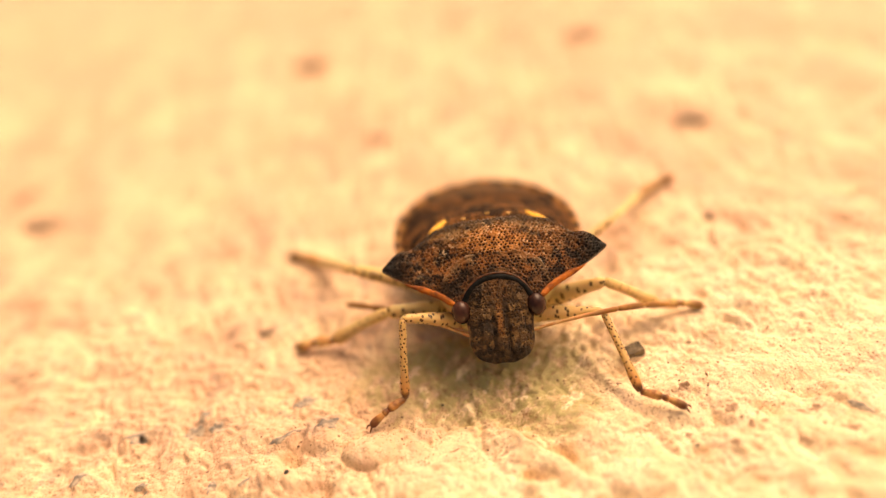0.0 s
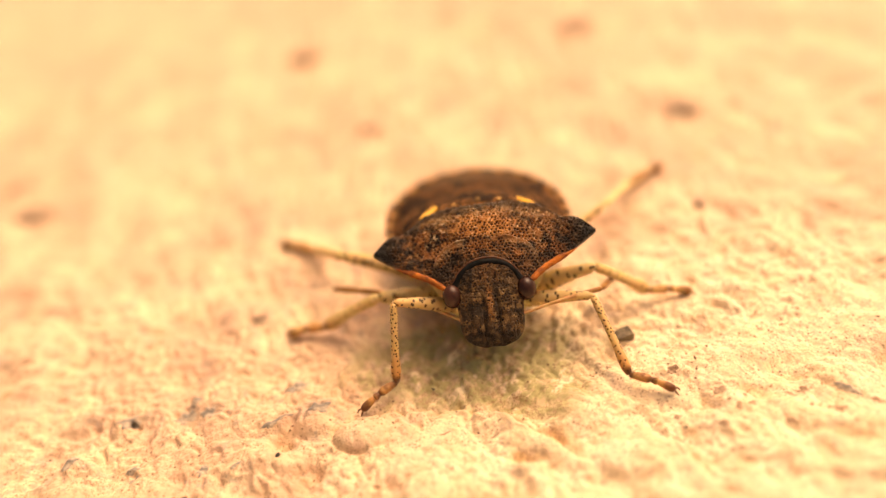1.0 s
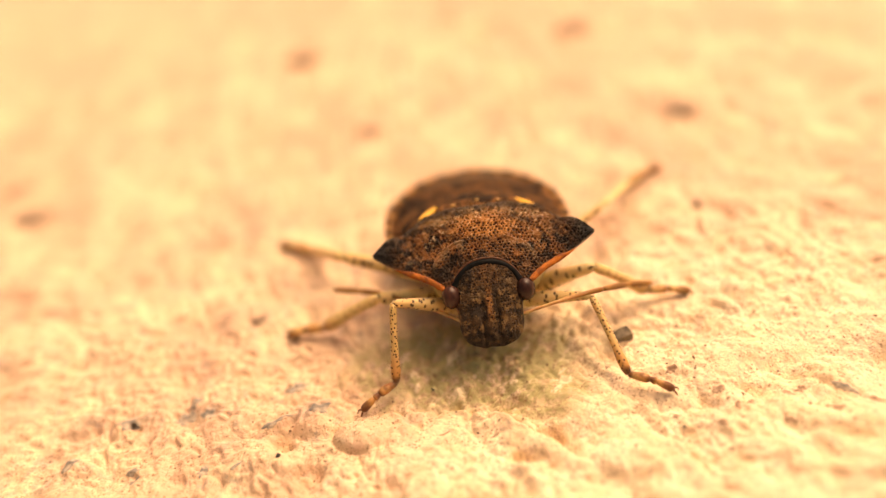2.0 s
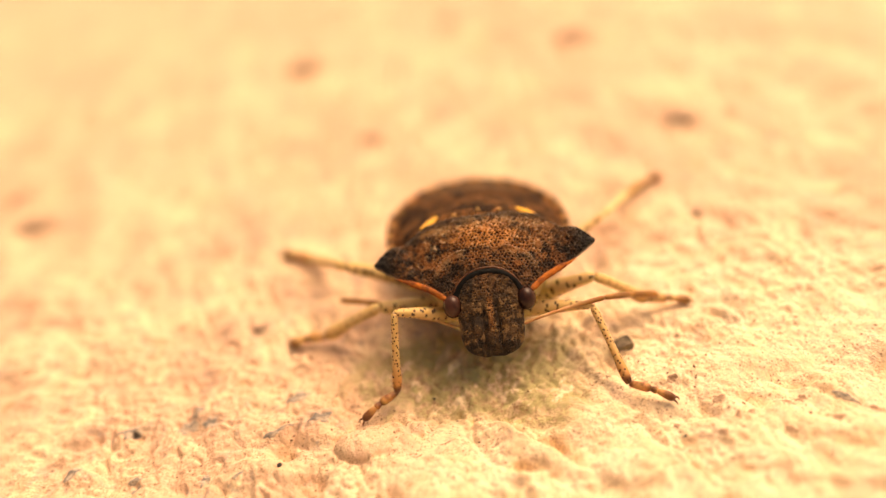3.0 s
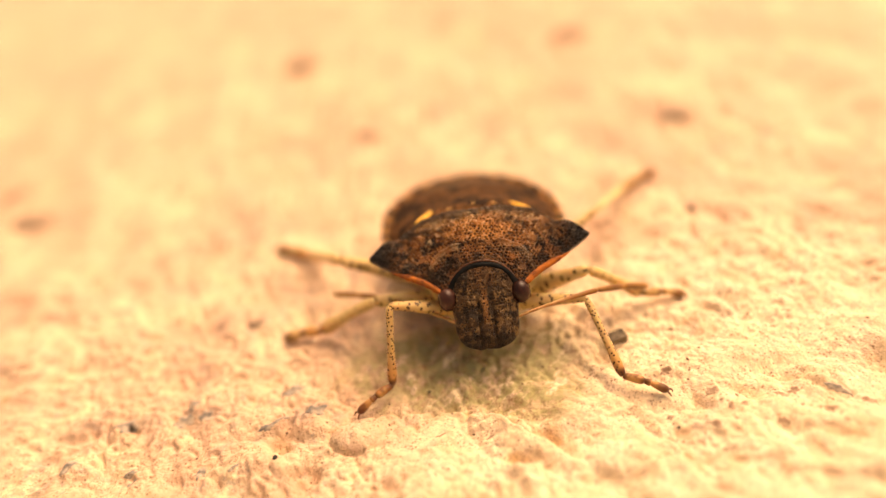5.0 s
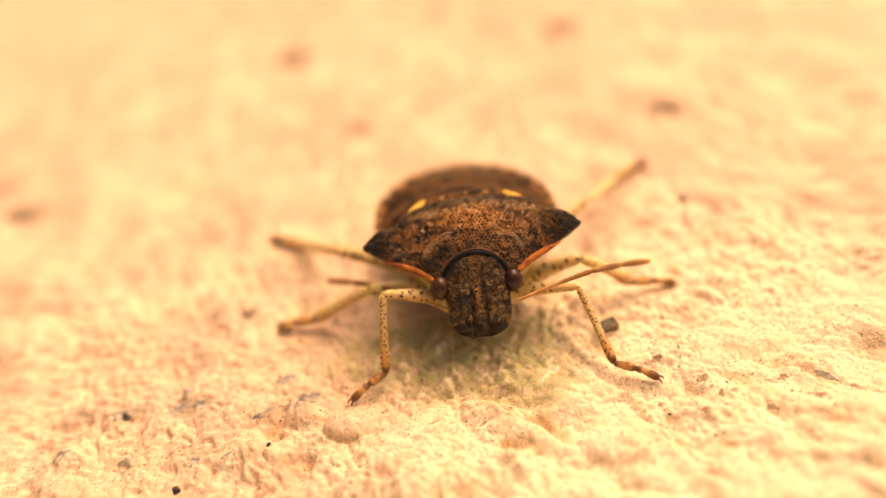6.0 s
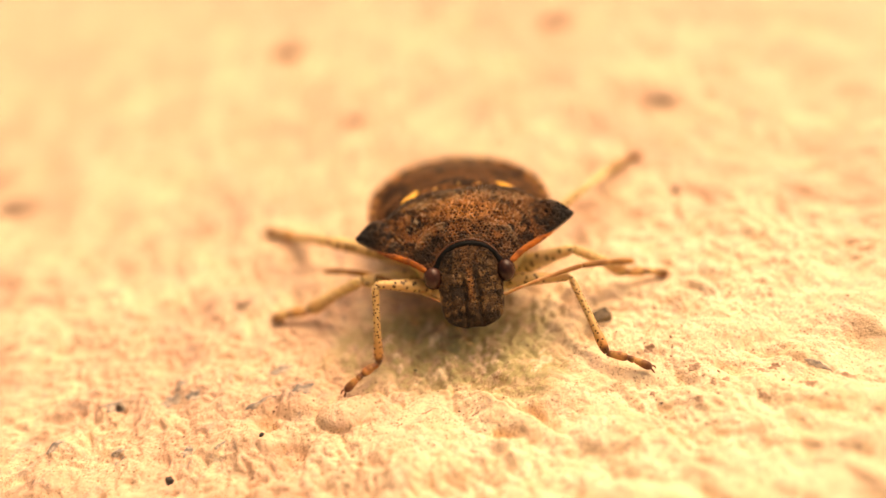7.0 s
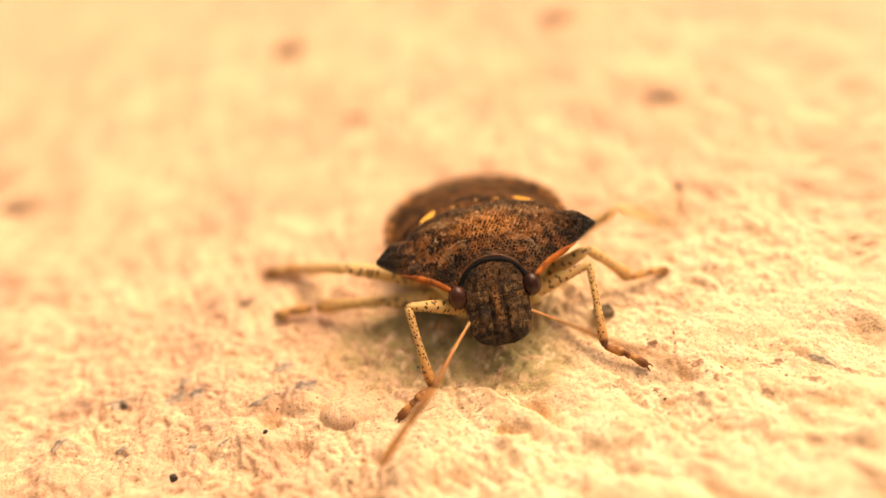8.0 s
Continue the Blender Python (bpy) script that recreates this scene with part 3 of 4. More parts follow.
def ground():
    xs, ys = graded(-13.0, 11.0, 0.036, 3000.0, 1.045), graded(-8.0, 1.0, 0.036, 3000.0, 1.045)
    X, Y = np.meshgrid(xs, ys)
    Z = ground_height(X, Y) * np.clip(1.3 - np.hypot(X, Y) / 400, 0.0, 1)
    n = len(xs)
    V = np.stack([X, Y, Z], -1).reshape(-1, 3) * MM
    i, j = np.meshgrid(np.arange(n - 1), np.arange(len(ys) - 1))
    a = (j * n + i).ravel()
    Fq = np.stack([a, a + 1, a + n + 1, a + n], -1)
    me = bpy.data.meshes.new("ground")
    me.vertices.add(len(V))
    me.vertices.foreach_set("co", V.ravel())
    me.loops.add(Fq.size)
    me.loops.foreach_set("vertex_index", Fq.ravel())
    me.polygons.add(len(Fq))
    me.polygons.foreach_set("loop_start", np.arange(0, Fq.size, 4))
    me.polygons.foreach_set("use_smooth", np.ones(len(Fq), bool))
    me.update(calc_edges=True)
    me.validate()
    me.materials.append(M_GROUND)
    tagged(new("ground", me), "rough cream painted masonry with lumps and pits", "ground", kind="structure")


ground()

# ---------------- the insect ----------------
# Its space is the world at rest: x across, -y ahead, z up.
bug = tagged(new("stink_bug"), "brown spined stink bug with pale dotted legs on the masonry", "insect")

# pronotum: plan of the front and rear edges by the distance from the middle, with heights
FRONT = [(0.0, -0.76, 3.40), (0.25, -0.775, 3.385), (0.5, -0.82, 3.32), (0.7, -0.89, 3.22), (0.85, -0.97, 3.09), (0.97, -1.07, 2.94), (1.06, -1.17, 2.82), (1.28, -1.27, 2.73), (1.55, -1.0, 2.77), (1.8, -0.82, 2.83), (2.3, -0.55, 2.91), (2.75, -0.36, 2.98), (3.2, -0.12, 3.12), (3.4, 0.0, 3.21), (3.55, 0.07, 3.26)]
REAR = [(0.0, 1.25, 3.98), (1.0, 1.25, 3.95), (1.8, 1.20, 3.78), (2.25, 0.98, 3.58), (2.6, 0.70, 3.47), (2.9, 0.60, 3.49), (3.15, 0.47, 3.46), (3.4, 0.27, 3.36), (3.55, 0.11, 3.28)]


def pitted(me, pit):
    """Keeps how deep in a puncture each point lies, for the dark pigment that fills it."""
    me.attributes.new("pit", "FLOAT", "POINT").data.foreach_set("value", np.asarray(pit, np.float32).ravel())


def dots(u, v, spacing, salt, jitter):
    """Distance to the nearest of a staggered field of punctures, in units of their spacing."""
    u, v = u / spacing, v / (spacing * 0.87)
    iv = np.floor(v)
    best = np.full(u.shape, 9.0)
    for j in (-1, 0, 1):
        row = iv + j
        iu = np.floor(u - 0.5 * (row % 2))
        for i in (-1, 0, 1):
            a, b = lattice(iu + i, row, salt), lattice(iu + i, row, salt + 5)
            px, py = iu + i + 0.5 + 0.5 * (row % 2) + jitter * (a - 0.5), row + 0.5 + jitter * (b - 0.5)
            best = np.minimum(best, np.hypot(px - u, (py - v) * 0.87) + 0.16 * (lattice(iu + i, row, salt + 9) - 0.5))
    return best


def ramp(v, lo, hi):
    k = np.clip((v - lo) / (hi - lo), 0, 1)
    return k * k * (3 - 2 * k)


def grid_normals(P):
    n = np.cross(np.gradient(P, axis=0), np.gradient(P, axis=1))
    return n / np.maximum(np.linalg.norm(n, axis=2, keepdims=True), 1e-9)


def skin(name, P, pit, material, parent, label):
    """A closed skin over rings P[i, j] with its punctures."""
    m, n = P.shape[:2]
    i, j = np.meshgrid(np.arange(m - 1), np.arange(n), indexing="ij")
    k = (j + 1) % n
    faces = np.stack([i * n + j, i * n + k, (i + 1) * n + k, (i + 1) * n + j], -1).reshape(-1, 4).tolist()
    faces += [tuple(range(n)), tuple(range((m - 1) * n, m * n))]
    me = bpy.data.meshes.new(name)
    me.from_pydata((P.reshape(-1, 3) * MM).tolist(), [], faces)
    bm = bmesh.new()
    bm.from_mesh(me)
    bmesh.ops.recalc_face_normals(bm, faces=bm.faces)
    bm.to_mesh(me)
    bm.free()
    me.polygons.foreach_set("use_smooth", np.ones(len(me.polygons), bool))
    pitted(me, pit)
    me.materials.append(material)
    ob = new(name, me)
    ob.parent = parent
    return tagged(ob, label=label)


def rounded(table, k, u):
    """A column of a table read at u, its corners rounded."""
    us, vs = [r[0] for r in table], [r[k] for r in table]
    return sum(np.interp(np.minimum(np.abs(u + d), us[-1]), us, vs) for d in (-0.06, -0.03, 0.0, 0.03, 0.06)) / 5


def pronotum():
    tip = FRONT[-1][0]
    q = np.linspace(-1, 1, 421)
    us = np.sign(q) * (1 - (1 - np.abs(q)) ** 1.15) * tip
    n = 130
    X, R = np.meshgrid(us, np.linspace(0, 1, n + 1), indexing="ij")
    AX = np.abs(X)
    fy, fz, by, bz = rounded(FRONT, 1, X), rounded(FRONT, 2, X), rounded(REAR, 1, X), rounded(REAR, 2, X)
    Y = fy + (by - fy) * R
    K = np.sin(np.pi * R) ** 0.8
    edge = np.maximum(0, 1 - (AX / tip) ** 2)
    hump = lambda a, y, wa, wy: np.exp(-((AX - a) / wa) ** 2 - ((Y - y) / wy) ** 2)
    Z = fz + (bz - fz) * R + 0.20 * edge * K + 0.09 * K * np.maximum(0, 1 - (AX / tip) ** 6)
    Z += 0.05 * hump(0.0, 0.35, 0.7, 0.45) - 0.10 * hump(1.75, -0.15, 0.5, 0.3) - 0.12 * hump(2.35, 0.2, 0.32, 0.4) + 0.15 * hump(2.85, 0.30, 0.26, 0.3) - 0.06 * hump(0.35, -0.30, 0.3, 0.2)
    # bowed smooth scars, the skin before them a little sunken
    past = np.maximum(AX - 1.2, 0)
    off = Y + 0.22 + 2.1 * past**2
    span = ramp(AX, 0.5, 0.7) * (1 - ramp(AX, 1.5, 1.75))
    bare = span * ramp(off, -0.16, -0.10) * (1 - ramp(off, 0.02, 0.06))
    Z += span * (0.05 * np.exp(-((off - 0.0) / 0.04) ** 2) + 0.03 * np.exp(-((off + 0.15) / 0.09) ** 2))
    P = np.stack([X, Y, Z], -1)
    N = grid_normals(P)
    N *= np.sign(N[..., 2:3] + 1e-9)
    V = Y * 0.92 + Z * 0.5
    d = dots(X + 0.05 * value_noise(X / 0.5, V / 0.5, 71), V + 0.05 * value_noise(X / 0.5, V / 0.5, 72), 0.118, 11, 0.45)
    pit = 1 - ramp(d, 0.22, 0.36)
    pit *= (1 - 0.9 * bare) * ramp(R, 0.0, 0.03) * (1 - ramp(R, 0.96, 1.0)) * ramp(value_noise(X / 0.35, V / 0.35, 73), -0.36, -0.22)
    inner = (ramp(R, 0.0, 0.05) * (1 - ramp(R, 0.94, 1.0)))
    lift = 0.06 * value_noise(X / 0.6, V / 0.45, 74) + 0.035 * value_noise(X / 0.22, V / 0.16, 75) * (1 - 0.7 * bare) + 0.02 * value_noise(X / 0.1, V / 0.07, 76) * ramp(Y, 0.2, 0.9)
    P = P + N * (inner * lift - 0.05 * pit)[..., None]
    under = np.stack([X, Y, fz + (bz - fz) * R - 1.0 * edge**0.6 * K - 0.04 * K], -1)[:, n - 1:0:-1]
    full = np.concatenate([P, under], 1)
    skin("pronotum", full, np.concatenate([pit, np.zeros(under.shape[:2])], 1), M_PRONOTUM, bug, "rusty brown punctured shield with black pointed shoulders")
    for s in (-1, 1):
        xs = [1.22 + 1.66 * k / 24 for k in range(25)]
        path = [(s * x, float(rounded(FRONT, 1, np.array(x))) - 0.025, float(rounded(FRONT, 2, np.array(x))) - 0.06) for x in xs]
        radii = [0.105 * min(1, 0.35 + k / 4, 0.12 + (24 - k) / 9) * (1 + 0.06 * math.sin(k * 2.1 + s)) for k in range(25)]
        part("margin", tube(path, radii, 12), M_EDGE, bug, "smooth orange shoulder margin")
    xs = [math.sin(q / 24 * math.pi / 2) * 1.04 for q in range(-24, 25)]
    path = [(x, lerp_table(FRONT, abs(x))[0] - 0.05, lerp_table(FRONT, abs(x))[1] - 0.14) for x in xs]
    # the shaded gap between shield and head, put in as a black tube
    part("collar_gap", tube(path, [0.11] * len(path), 14), M_COLLAR_GAP, bug, "black collar band that fills the shaded gap behind the head")
    path = [(x, lerp_table(FRONT, abs(x))[0] - 0.01, lerp_table(FRONT, abs(x))[1] - 0.01) for x in xs]
    part("front_rim", tube(path, [0.03] * len(path), 8), M_RUST, bug, "thin rusty front rim of the shield")


# the back: height of the middle line, half width and height of the rim along the body
MID_Z = [(0.8, 3.9), (1.3, 3.98), (2.0, 3.72), (3.0, 3.25), (4.0, 2.85), (5.0, 2.42), (6.0, 1.98), (6.9, 1.6)]
HALF_W = [(0.4, 2.1), (1.2, 2.6), (2.0, 3.02), (2.8, 3.17), (3.6, 3.17), (4.3, 3.09), (5.0, 2.83), (5.6, 2.45), (6.2, 1.92), (6.55, 1.4), (6.8, 0.75), (6.9, 0.05)]
RIM_Z = [(0.4, 2.5), (1.2, 2.3), (2.0, 2.1), (3.0, 2.0), (4.2, 1.88), (5.6, 1.73), (6.9, 1.58)]


def back_z(x, y):
    w, ze, zc = smooth_table(HALF_W, y, 0.3), lerp_table(RIM_Z, y), smooth_table(MID_Z, y, 0.4)
    q = max(0.0, 1 - (x / w) ** 2)
    return ze + (zc - ze) * q ** (0.62 + 0.4 * min(1.0, max(0.0, (y - 1.5) / 2.5)))


SKEW = 0.06


def abdomen():
    rings = []
    for i in range(121):
        y = 0.5 + 6.4 * i / 120
        w, ze = smooth_table(HALF_W, y, 0.3), lerp_table(RIM_Z, y)
        if i > 115:
            w *= math.sqrt(max(0.0, 1 - ((i - 115) / 5.05) ** 2))
        scal = 1 + 0.022 * math.cos(y * 2 * math.pi / 0.95) + 0.03 * math.cos(y * 2 * math.pi / 0.31)
        deep = 1.05 * min(1.0, (6.95 - y) / 1.5)
        ring = []
        for j in range(49):
            a = math.pi * j / 48
            x = w * scal * math.cos(a)
            ring.append((x, y, (back_z(min(max(x, -w), w), y) if abs(x) < w else ze) - 0.05))
        for j in range(1, 24):
            a = math.pi * j / 24
            ring.append((-w * scal * math.cos(a), y, ze - 0.05 - deep * math.sin(a) ** 0.8))
        rings.append(ring)
    part("abdomen", loft(rings), M_RIM, bug, "dark brown abdomen with a notched rim", SKEW)


def abdomen_rim():
    """The lobed edge that runs round the abdomen, outside the wings."""
    half = [0.9 + 5.98 * math.sin(math.pi / 2 * i / 90) for i in range(91)]
    path = [(s * smooth_table(HALF_W, y, 0.3), y, lerp_table(RIM_Z, y) - 0.03) for s, ys in ((-1, half[:-1]), (1, half[::-1])) for y in ys]
    run, radii = 0.0, []
    for p, q in zip(path, path[:1] + path[:-1]):
        run += (Vector(p) - Vector(q)).length
        radii.append(0.13 + 0.045 * math.sin(run * 2 * math.pi / 0.36))
    part("abdomen_rim", tube(path, radii, 10), rim_material(), bug, "lobed abdomen edge banded orange and dark brown", SKEW)


def plate(name, y0, y1, inner, outer, lift, thick, material, label, sides=(1,)):
    for s in sides:
        rows = []
        for i in range(31):
            y = y0 + (y1 - y0) * i / 30
            a, b = inner(y), outer(y)
            rows.append([(s * (a + (b - a) * j / 24), y, back_z(a + (b - a) * j / 24, y) + lift) for j in range(25)])
        part(name, sheet(rows, thick), material, bug, label, SKEW)


def scutellum_half(y):
    return max(0.02, 1.85 * (1 - max(0.0, (y - 1.1) / 3.9) ** 1.1))


def back():
    abdomen()
    abdomen_rim()
    plate("scutellum", 1.0, 4.9, lambda y: -scutellum_half(y), scutellum_half, 0.05, 0.08, M_BACK, "brown triangular scutellum")
    rim = lambda y: smooth_table(HALF_W, y, 0.3)
    plate("forewing", 1.0, 5.0, lambda y: scutellum_half(y) + 0.01, lambda y: rim(y) * 0.88, 0.015, 0.05, M_BACK, "brown leathery forewing", (-1, 1))
    plate("wing_membrane", 4.6, 6.7, lambda y: -rim(y) * 0.7, lambda y: rim(y) * 0.7, 0.005, 0.03, M_MEMB, "smoky wing membrane")
    for s in (-1, 1):
        g = ball((0, 0, 0), 1.0, (0.18, 0.62, 0.09), 10, 16)
        turn = Matrix.Translation((s * 1.60, 1.62, back_z(1.6, 1.6) + 0.07)) @ Euler((-0.24, s * 0.42, s * 0.45)).to_matrix().to_4x4()
        part("callus", ([tuple(turn @ Vector(v)) for v in g[0]], g[1]), M_SPOT, bug, "smooth yellow callus", SKEW)
    for x, y, r in ((-0.75, 1.5, 0.07), (0.05, 1.6, 0.06), (0.72, 1.55, 0.07)):
        part("callus", ball((x, y, back_z(x, y) + 0.05), r, (1.3, 1, 0.4), 8, 10), M_DULL, bug, "small dull yellow callus", SKEW)


def thorax():
    rings = []
    for y, w, hgt, zc in ((-1.25, 0.7, 0.45, 2.2), (-1.0, 1.15, 0.80, 2.1), (-0.4, 1.75, 1.05, 2.05), (0.4, 2.15, 1.2, 2.0), (1.2, 2.2, 1.2, 2.0), (2.2, 2.2, 1.05, 1.95), (2.8, 1.8, 0.8, 1.9)):
        rings.append([(w * math.cos(a), y, zc + hgt * math.sin(a)) for a in (2 * math.pi * j / 28 for j in range(28))])
    part("thorax", loft(rings), M_PALE, bug, "pale yellowish underside of the thorax")


# head: laid along a slanting axis
HEAD_O, HEAD_A, HEAD_N = Vector((0, -0.70, 2.94)), Vector((0, -0.725, -0.689)), Vector((0, -0.689, 0.725))
HEAD_W = [(-0.4, 0.92), (0.0, 1.04), (0.5, 1.10), (0.85, 1.12), (1.15, 1.05), (1.40, 1.01), (1.8, 1.00), (2.1, 0.93), (2.30, 0.78), (2.42, 0.58), (2.50, 0.25)]
HEAD_T = [(-0.4, 0.36), (0.2, 0.41), (1.0, 0.36), (1.9, 0.27), (2.32, 0.17), (2.50, 0.04)]
HEAD_B = [(-0.4, 0.55), (0.5, 0.60), (1.2, 0.45), (1.9, 0.30), (2.32, 0.17), (2.50, 0.04)]


def head():
    m = 200
    run = np.linspace(1, -1, 131)
    over = np.arccos(np.sign(run) * np.abs(run) ** (1 / 0.75))
    U, A = np.meshgrid(np.linspace(-0.4, 2.5, m), np.concatenate([over, np.linspace(np.pi, 2 * np.pi, 40)[1:-1]]), indexing="ij")
    col = lambda t, w: np.array([smooth_table(t, u, w) for u in U[:, 0]])[:, None]
    w, t, b = col(HEAD_W, 0.08), col(HEAD_T, 0.1), col(HEAD_B, 0.1)
    c, s = np.cos(A), np.sin(A)
    X = w * np.sign(c) * np.abs(c) ** 0.75
    H = np.where(s > 0, t, b) * np.sign(s) * np.abs(s) ** 0.9
    # middle lobe between two grooves that open forwards, side lobes swollen beside it
    on = np.clip((U - 0.75) / 0.3, 0, 1) * np.clip((2.48 - U) / 0.15, 0, 1) * (s > 0)
    H = H + on * (0.045 * np.exp(-(X / 0.13) ** 2) - 0.055 * np.exp(-((np.abs(X) - 0.22 - 0.03 * (U - 1)) / 0.06) ** 2) + 0.04 * np.exp(-((np.abs(X) - 0.52) / 0.2) ** 2))
    # shallow notch at the tip
    U2 = U - 0.07 * np.exp(-(X / 0.13) ** 2) * ramp(U, 2.1, 2.5)
    top = (s > 0) * ramp(U, -0.3, 0.0) * (1 - ramp(U, 2.38, 2.48))
    d = dots(X + 0.04 * value_noise(X / 0.3, U / 0.3, 81), U, 0.105, 17, 0.6)
    pit = (1 - ramp(d, 0.15, 0.28)) * top * ramp(value_noise(X / 0.3, U / 0.3, 82) + 0.22 * (1 - ramp(U, 0.9, 1.3)), -0.10, 0.06)
    H = H + top * (0.045 * value_noise(X / 0.28, U / 0.34, 83) + 0.028 * value_noise(X / 0.11, U / 0.13, 84)) - 0.04 * pit
    P = np.array(HEAD_O) + U2[..., None] * np.array(HEAD_A) + H[..., None] * np.array(HEAD_N) + X[..., None] * np.array((1.0, 0, 0))
    hd = skin("head", P, pit, M_HEAD, bug, "dark mottled punctured head")
    for s in (-1, 1):
        c = HEAD_O + HEAD_A * 0.80 + HEAD_N * 0.07 + Vector((s * 1.15, 0, 0))
        part("eye", ball(c, 0.35, (0.90, 1.06, 1.12), 20, 28), M_EYE, hd, "glossy dark reddish bulging eye")


# legs: hip, knee, ankle, claw at rest
LEGS = {
    "front_a": ((-0.95, -0.80, 1.45), (-2.96, -1.50, 2.66), (-3.24, -2.78, 0.45), (-4.41, -3.47, 0.08)),
    "front_b": ((0.95, -0.80, 1.45), (3.20, -1.30, 1.73), (3.87, -3.51, 0.40), (5.15, -4.05, 0.08)),
    "mid_a": ((-1.2, 0.15, 1.0), (-3.67, -0.12, 1.69), (-5.80, 0.18, 0.40), (-7.23, 0.30, 0.10)),
    "mid_b": ((1.2, 0.15, 1.0), (3.49, -0.21, 1.97), (5.25, 0.0, 0.40), (6.75, 0.0, 0.10)),
    "hind_a": ((-1.25, 1.10, 1.05), (-4.88, 1.65, 2.20), (-6.65, 4.54, 0.40), (-8.25, 5.60, 0.10)),
    "hind_b": ((1.25, 1.10, 1.05), (4.45, 3.10, 1.95), (6.02, 6.22, 0.40), (7.67, 7.59, 0.10)),
}
JOINTS = {}


def along(p, q):
    """A pose at p whose x axis runs to q, z axis upwards; in millimetres."""
    p, q = Vector(p), Vector(q)
    d = (q - p).normalized()
    side = Vector((0, 0, 1)).cross(d)
    side = side.normalized() if side.length > 1e-5 else Vector((0, 1, 0))
    m = Matrix((d, side, d.cross(side))).transposed().to_4x4()
    return Matrix.Translation(p * MM) @ m


def leg(key):
    hip, knee, ankle, claw = (Vector(p) for p in LEGS[key])
    thick, foot = (0.92, 1.3) if key.startswith("front") else (1.15, 1.5) if key == "mid_b" else (0.85, 1.9) if key == "hind_b" else (1.3, 2.2) if key == "hind_a" else (1.3, 1.85)
    lf, lt, lc = (knee - hip).length, (ankle - knee).length, (claw - ankle).length
    coxa = joined(ball(hip, 0.34, (1.0, 0.9, 0.85), 10, 14), ball(hip + (knee - hip).normalized() * 0.3, 0.24, (1, 1, 1), 10, 14))
    root = part("leg", coxa, M_PALE, bug)
    n = 14
    femur = tube([(lf * i / n, 0, 0.05 * math.sin(math.pi * i / n)) for i in range(n + 1)],
                 [thick * (1.05 if foot == 1.3 else 1.15) * r for r in (0.13, 0.20, 0.235, 0.25, 0.25, 0.245, 0.235, 0.225, 0.21, 0.195, 0.18, 0.165, 0.155, 0.145, 0.09)], 16)
    fe = part("femur", femur, leg_material(lf, 0.0, True, 0.2, 5.8) if foot == 1.3 else leg_material(lf, 0.0, True, 0.7, 4.2, 0.85), root, "pale amber thigh with dark dots")
    tibia = tube([(lt * i / n, 0, 0.04 * math.sin(math.pi * i / n)) for i in range(n + 1)],
                 [thick * (1.02 if foot == 1.3 else 1.2) * r for r in (0.09, 0.125, 0.13, 0.125, 0.12, 0.12, 0.12, 0.125, 0.13, 0.135, 0.145, 0.16, 0.17, 0.155, 0.09)], 16)
    ti = part("tibia", tibia, leg_material(lt, 1.0 if foot == 1.3 else 0.45, foot != 1.3, 0.0 if foot == 1.3 else 1.9 if key == "hind_b" else 0.8, 6.0, 0.95 if foot == 1.3 else 0.35), root, "pale amber shin with dark dots")
    seg = []
    for a, b, r in ((0.0, 0.46, 0.105), (0.44, 0.60, 0.085), (0.58, 0.97, 0.10)):
        k = 8
        seg.append(tube([(lc * (a + (b - a) * i / k), 0, 0.10 * math.sin(math.pi * (a + (b - a) * i / k))) for i in range(k + 1)],
                        [r * foot * q for q in (0.55, 0.75, 0.85, 0.92, 1.0, 1.05, 1.05, 0.95, 0.55)], 12))
    for s in (-1, 1):
        seg.append(tube([(lc * 0.95, s * 0.03, 0.02), (lc * 1.0, s * 0.09, 0.02), (lc * 1.05, s * 0.11, -0.03), (lc * 1.07, s * 0.10, -0.10)], (0.035, 0.03, 0.022, 0.006), 8))
    ta = part("tarsus", joined(*seg), M_TARSUS if foot == 1.3 else M_PALE_TARSUS, root, "amber jointed foot with dark claws")
    fe.matrix_basis, ti.matrix_basis, ta.matrix_basis = along(hip, knee), along(knee, ankle), along(ankle, claw)
    JOINTS[key] = (fe, ti, ta)


# antennae: base on the head, and the length of the part up to the bend
ANT_BASE = {"a": Vector((-0.90, -1.85, 1.85)), "b": Vector((0.92, -1.85, 1.85))}
ANT_BEND = {"a": 3.1, "b": 2.78}
FEELERS = {}


def antenna(key):
    k = ANT_BEND[key] / 3.1
    xs = (0.0, 0.1, 0.35, 0.45, 0.55, 1.2, 1.75, 1.82, 1.9, 2.5, 3.0, 3.1)
    rad = (0.045, 0.062, 0.062, 0.042, 0.048, 0.054, 0.062, 0.05, 0.062, 0.078, 0.088, 0.062)
    an = part("antenna", tube([(x * k, 0, 0.06 * math.sin(math.pi * x / 3.1)) for x in xs], rad, 12), M_ANT, bug, "thin brown jointed antenna")
    xs = (0.0, 0.12, 0.7, 1.15, 1.25, 1.35, 1.9, 2.4, 2.55, 2.62)
    rad = (0.06, 0.10, 0.12, 0.11, 0.065, 0.10, 0.125, 0.11, 0.07, 0.02)
    FEELERS[key] = (an, part("antenna_tip", tube([(x, 0, 0.05 * math.sin(math.pi * x / 2.62)) for x in xs], [0.9 * r for r in rad], 12), M_TIP, an, "darker thickened antenna tip"))


pronotum()
back()
thorax()
head()
for key in LEGS:
    leg(key)
for key in ANT_BASE:
    antenna(key)


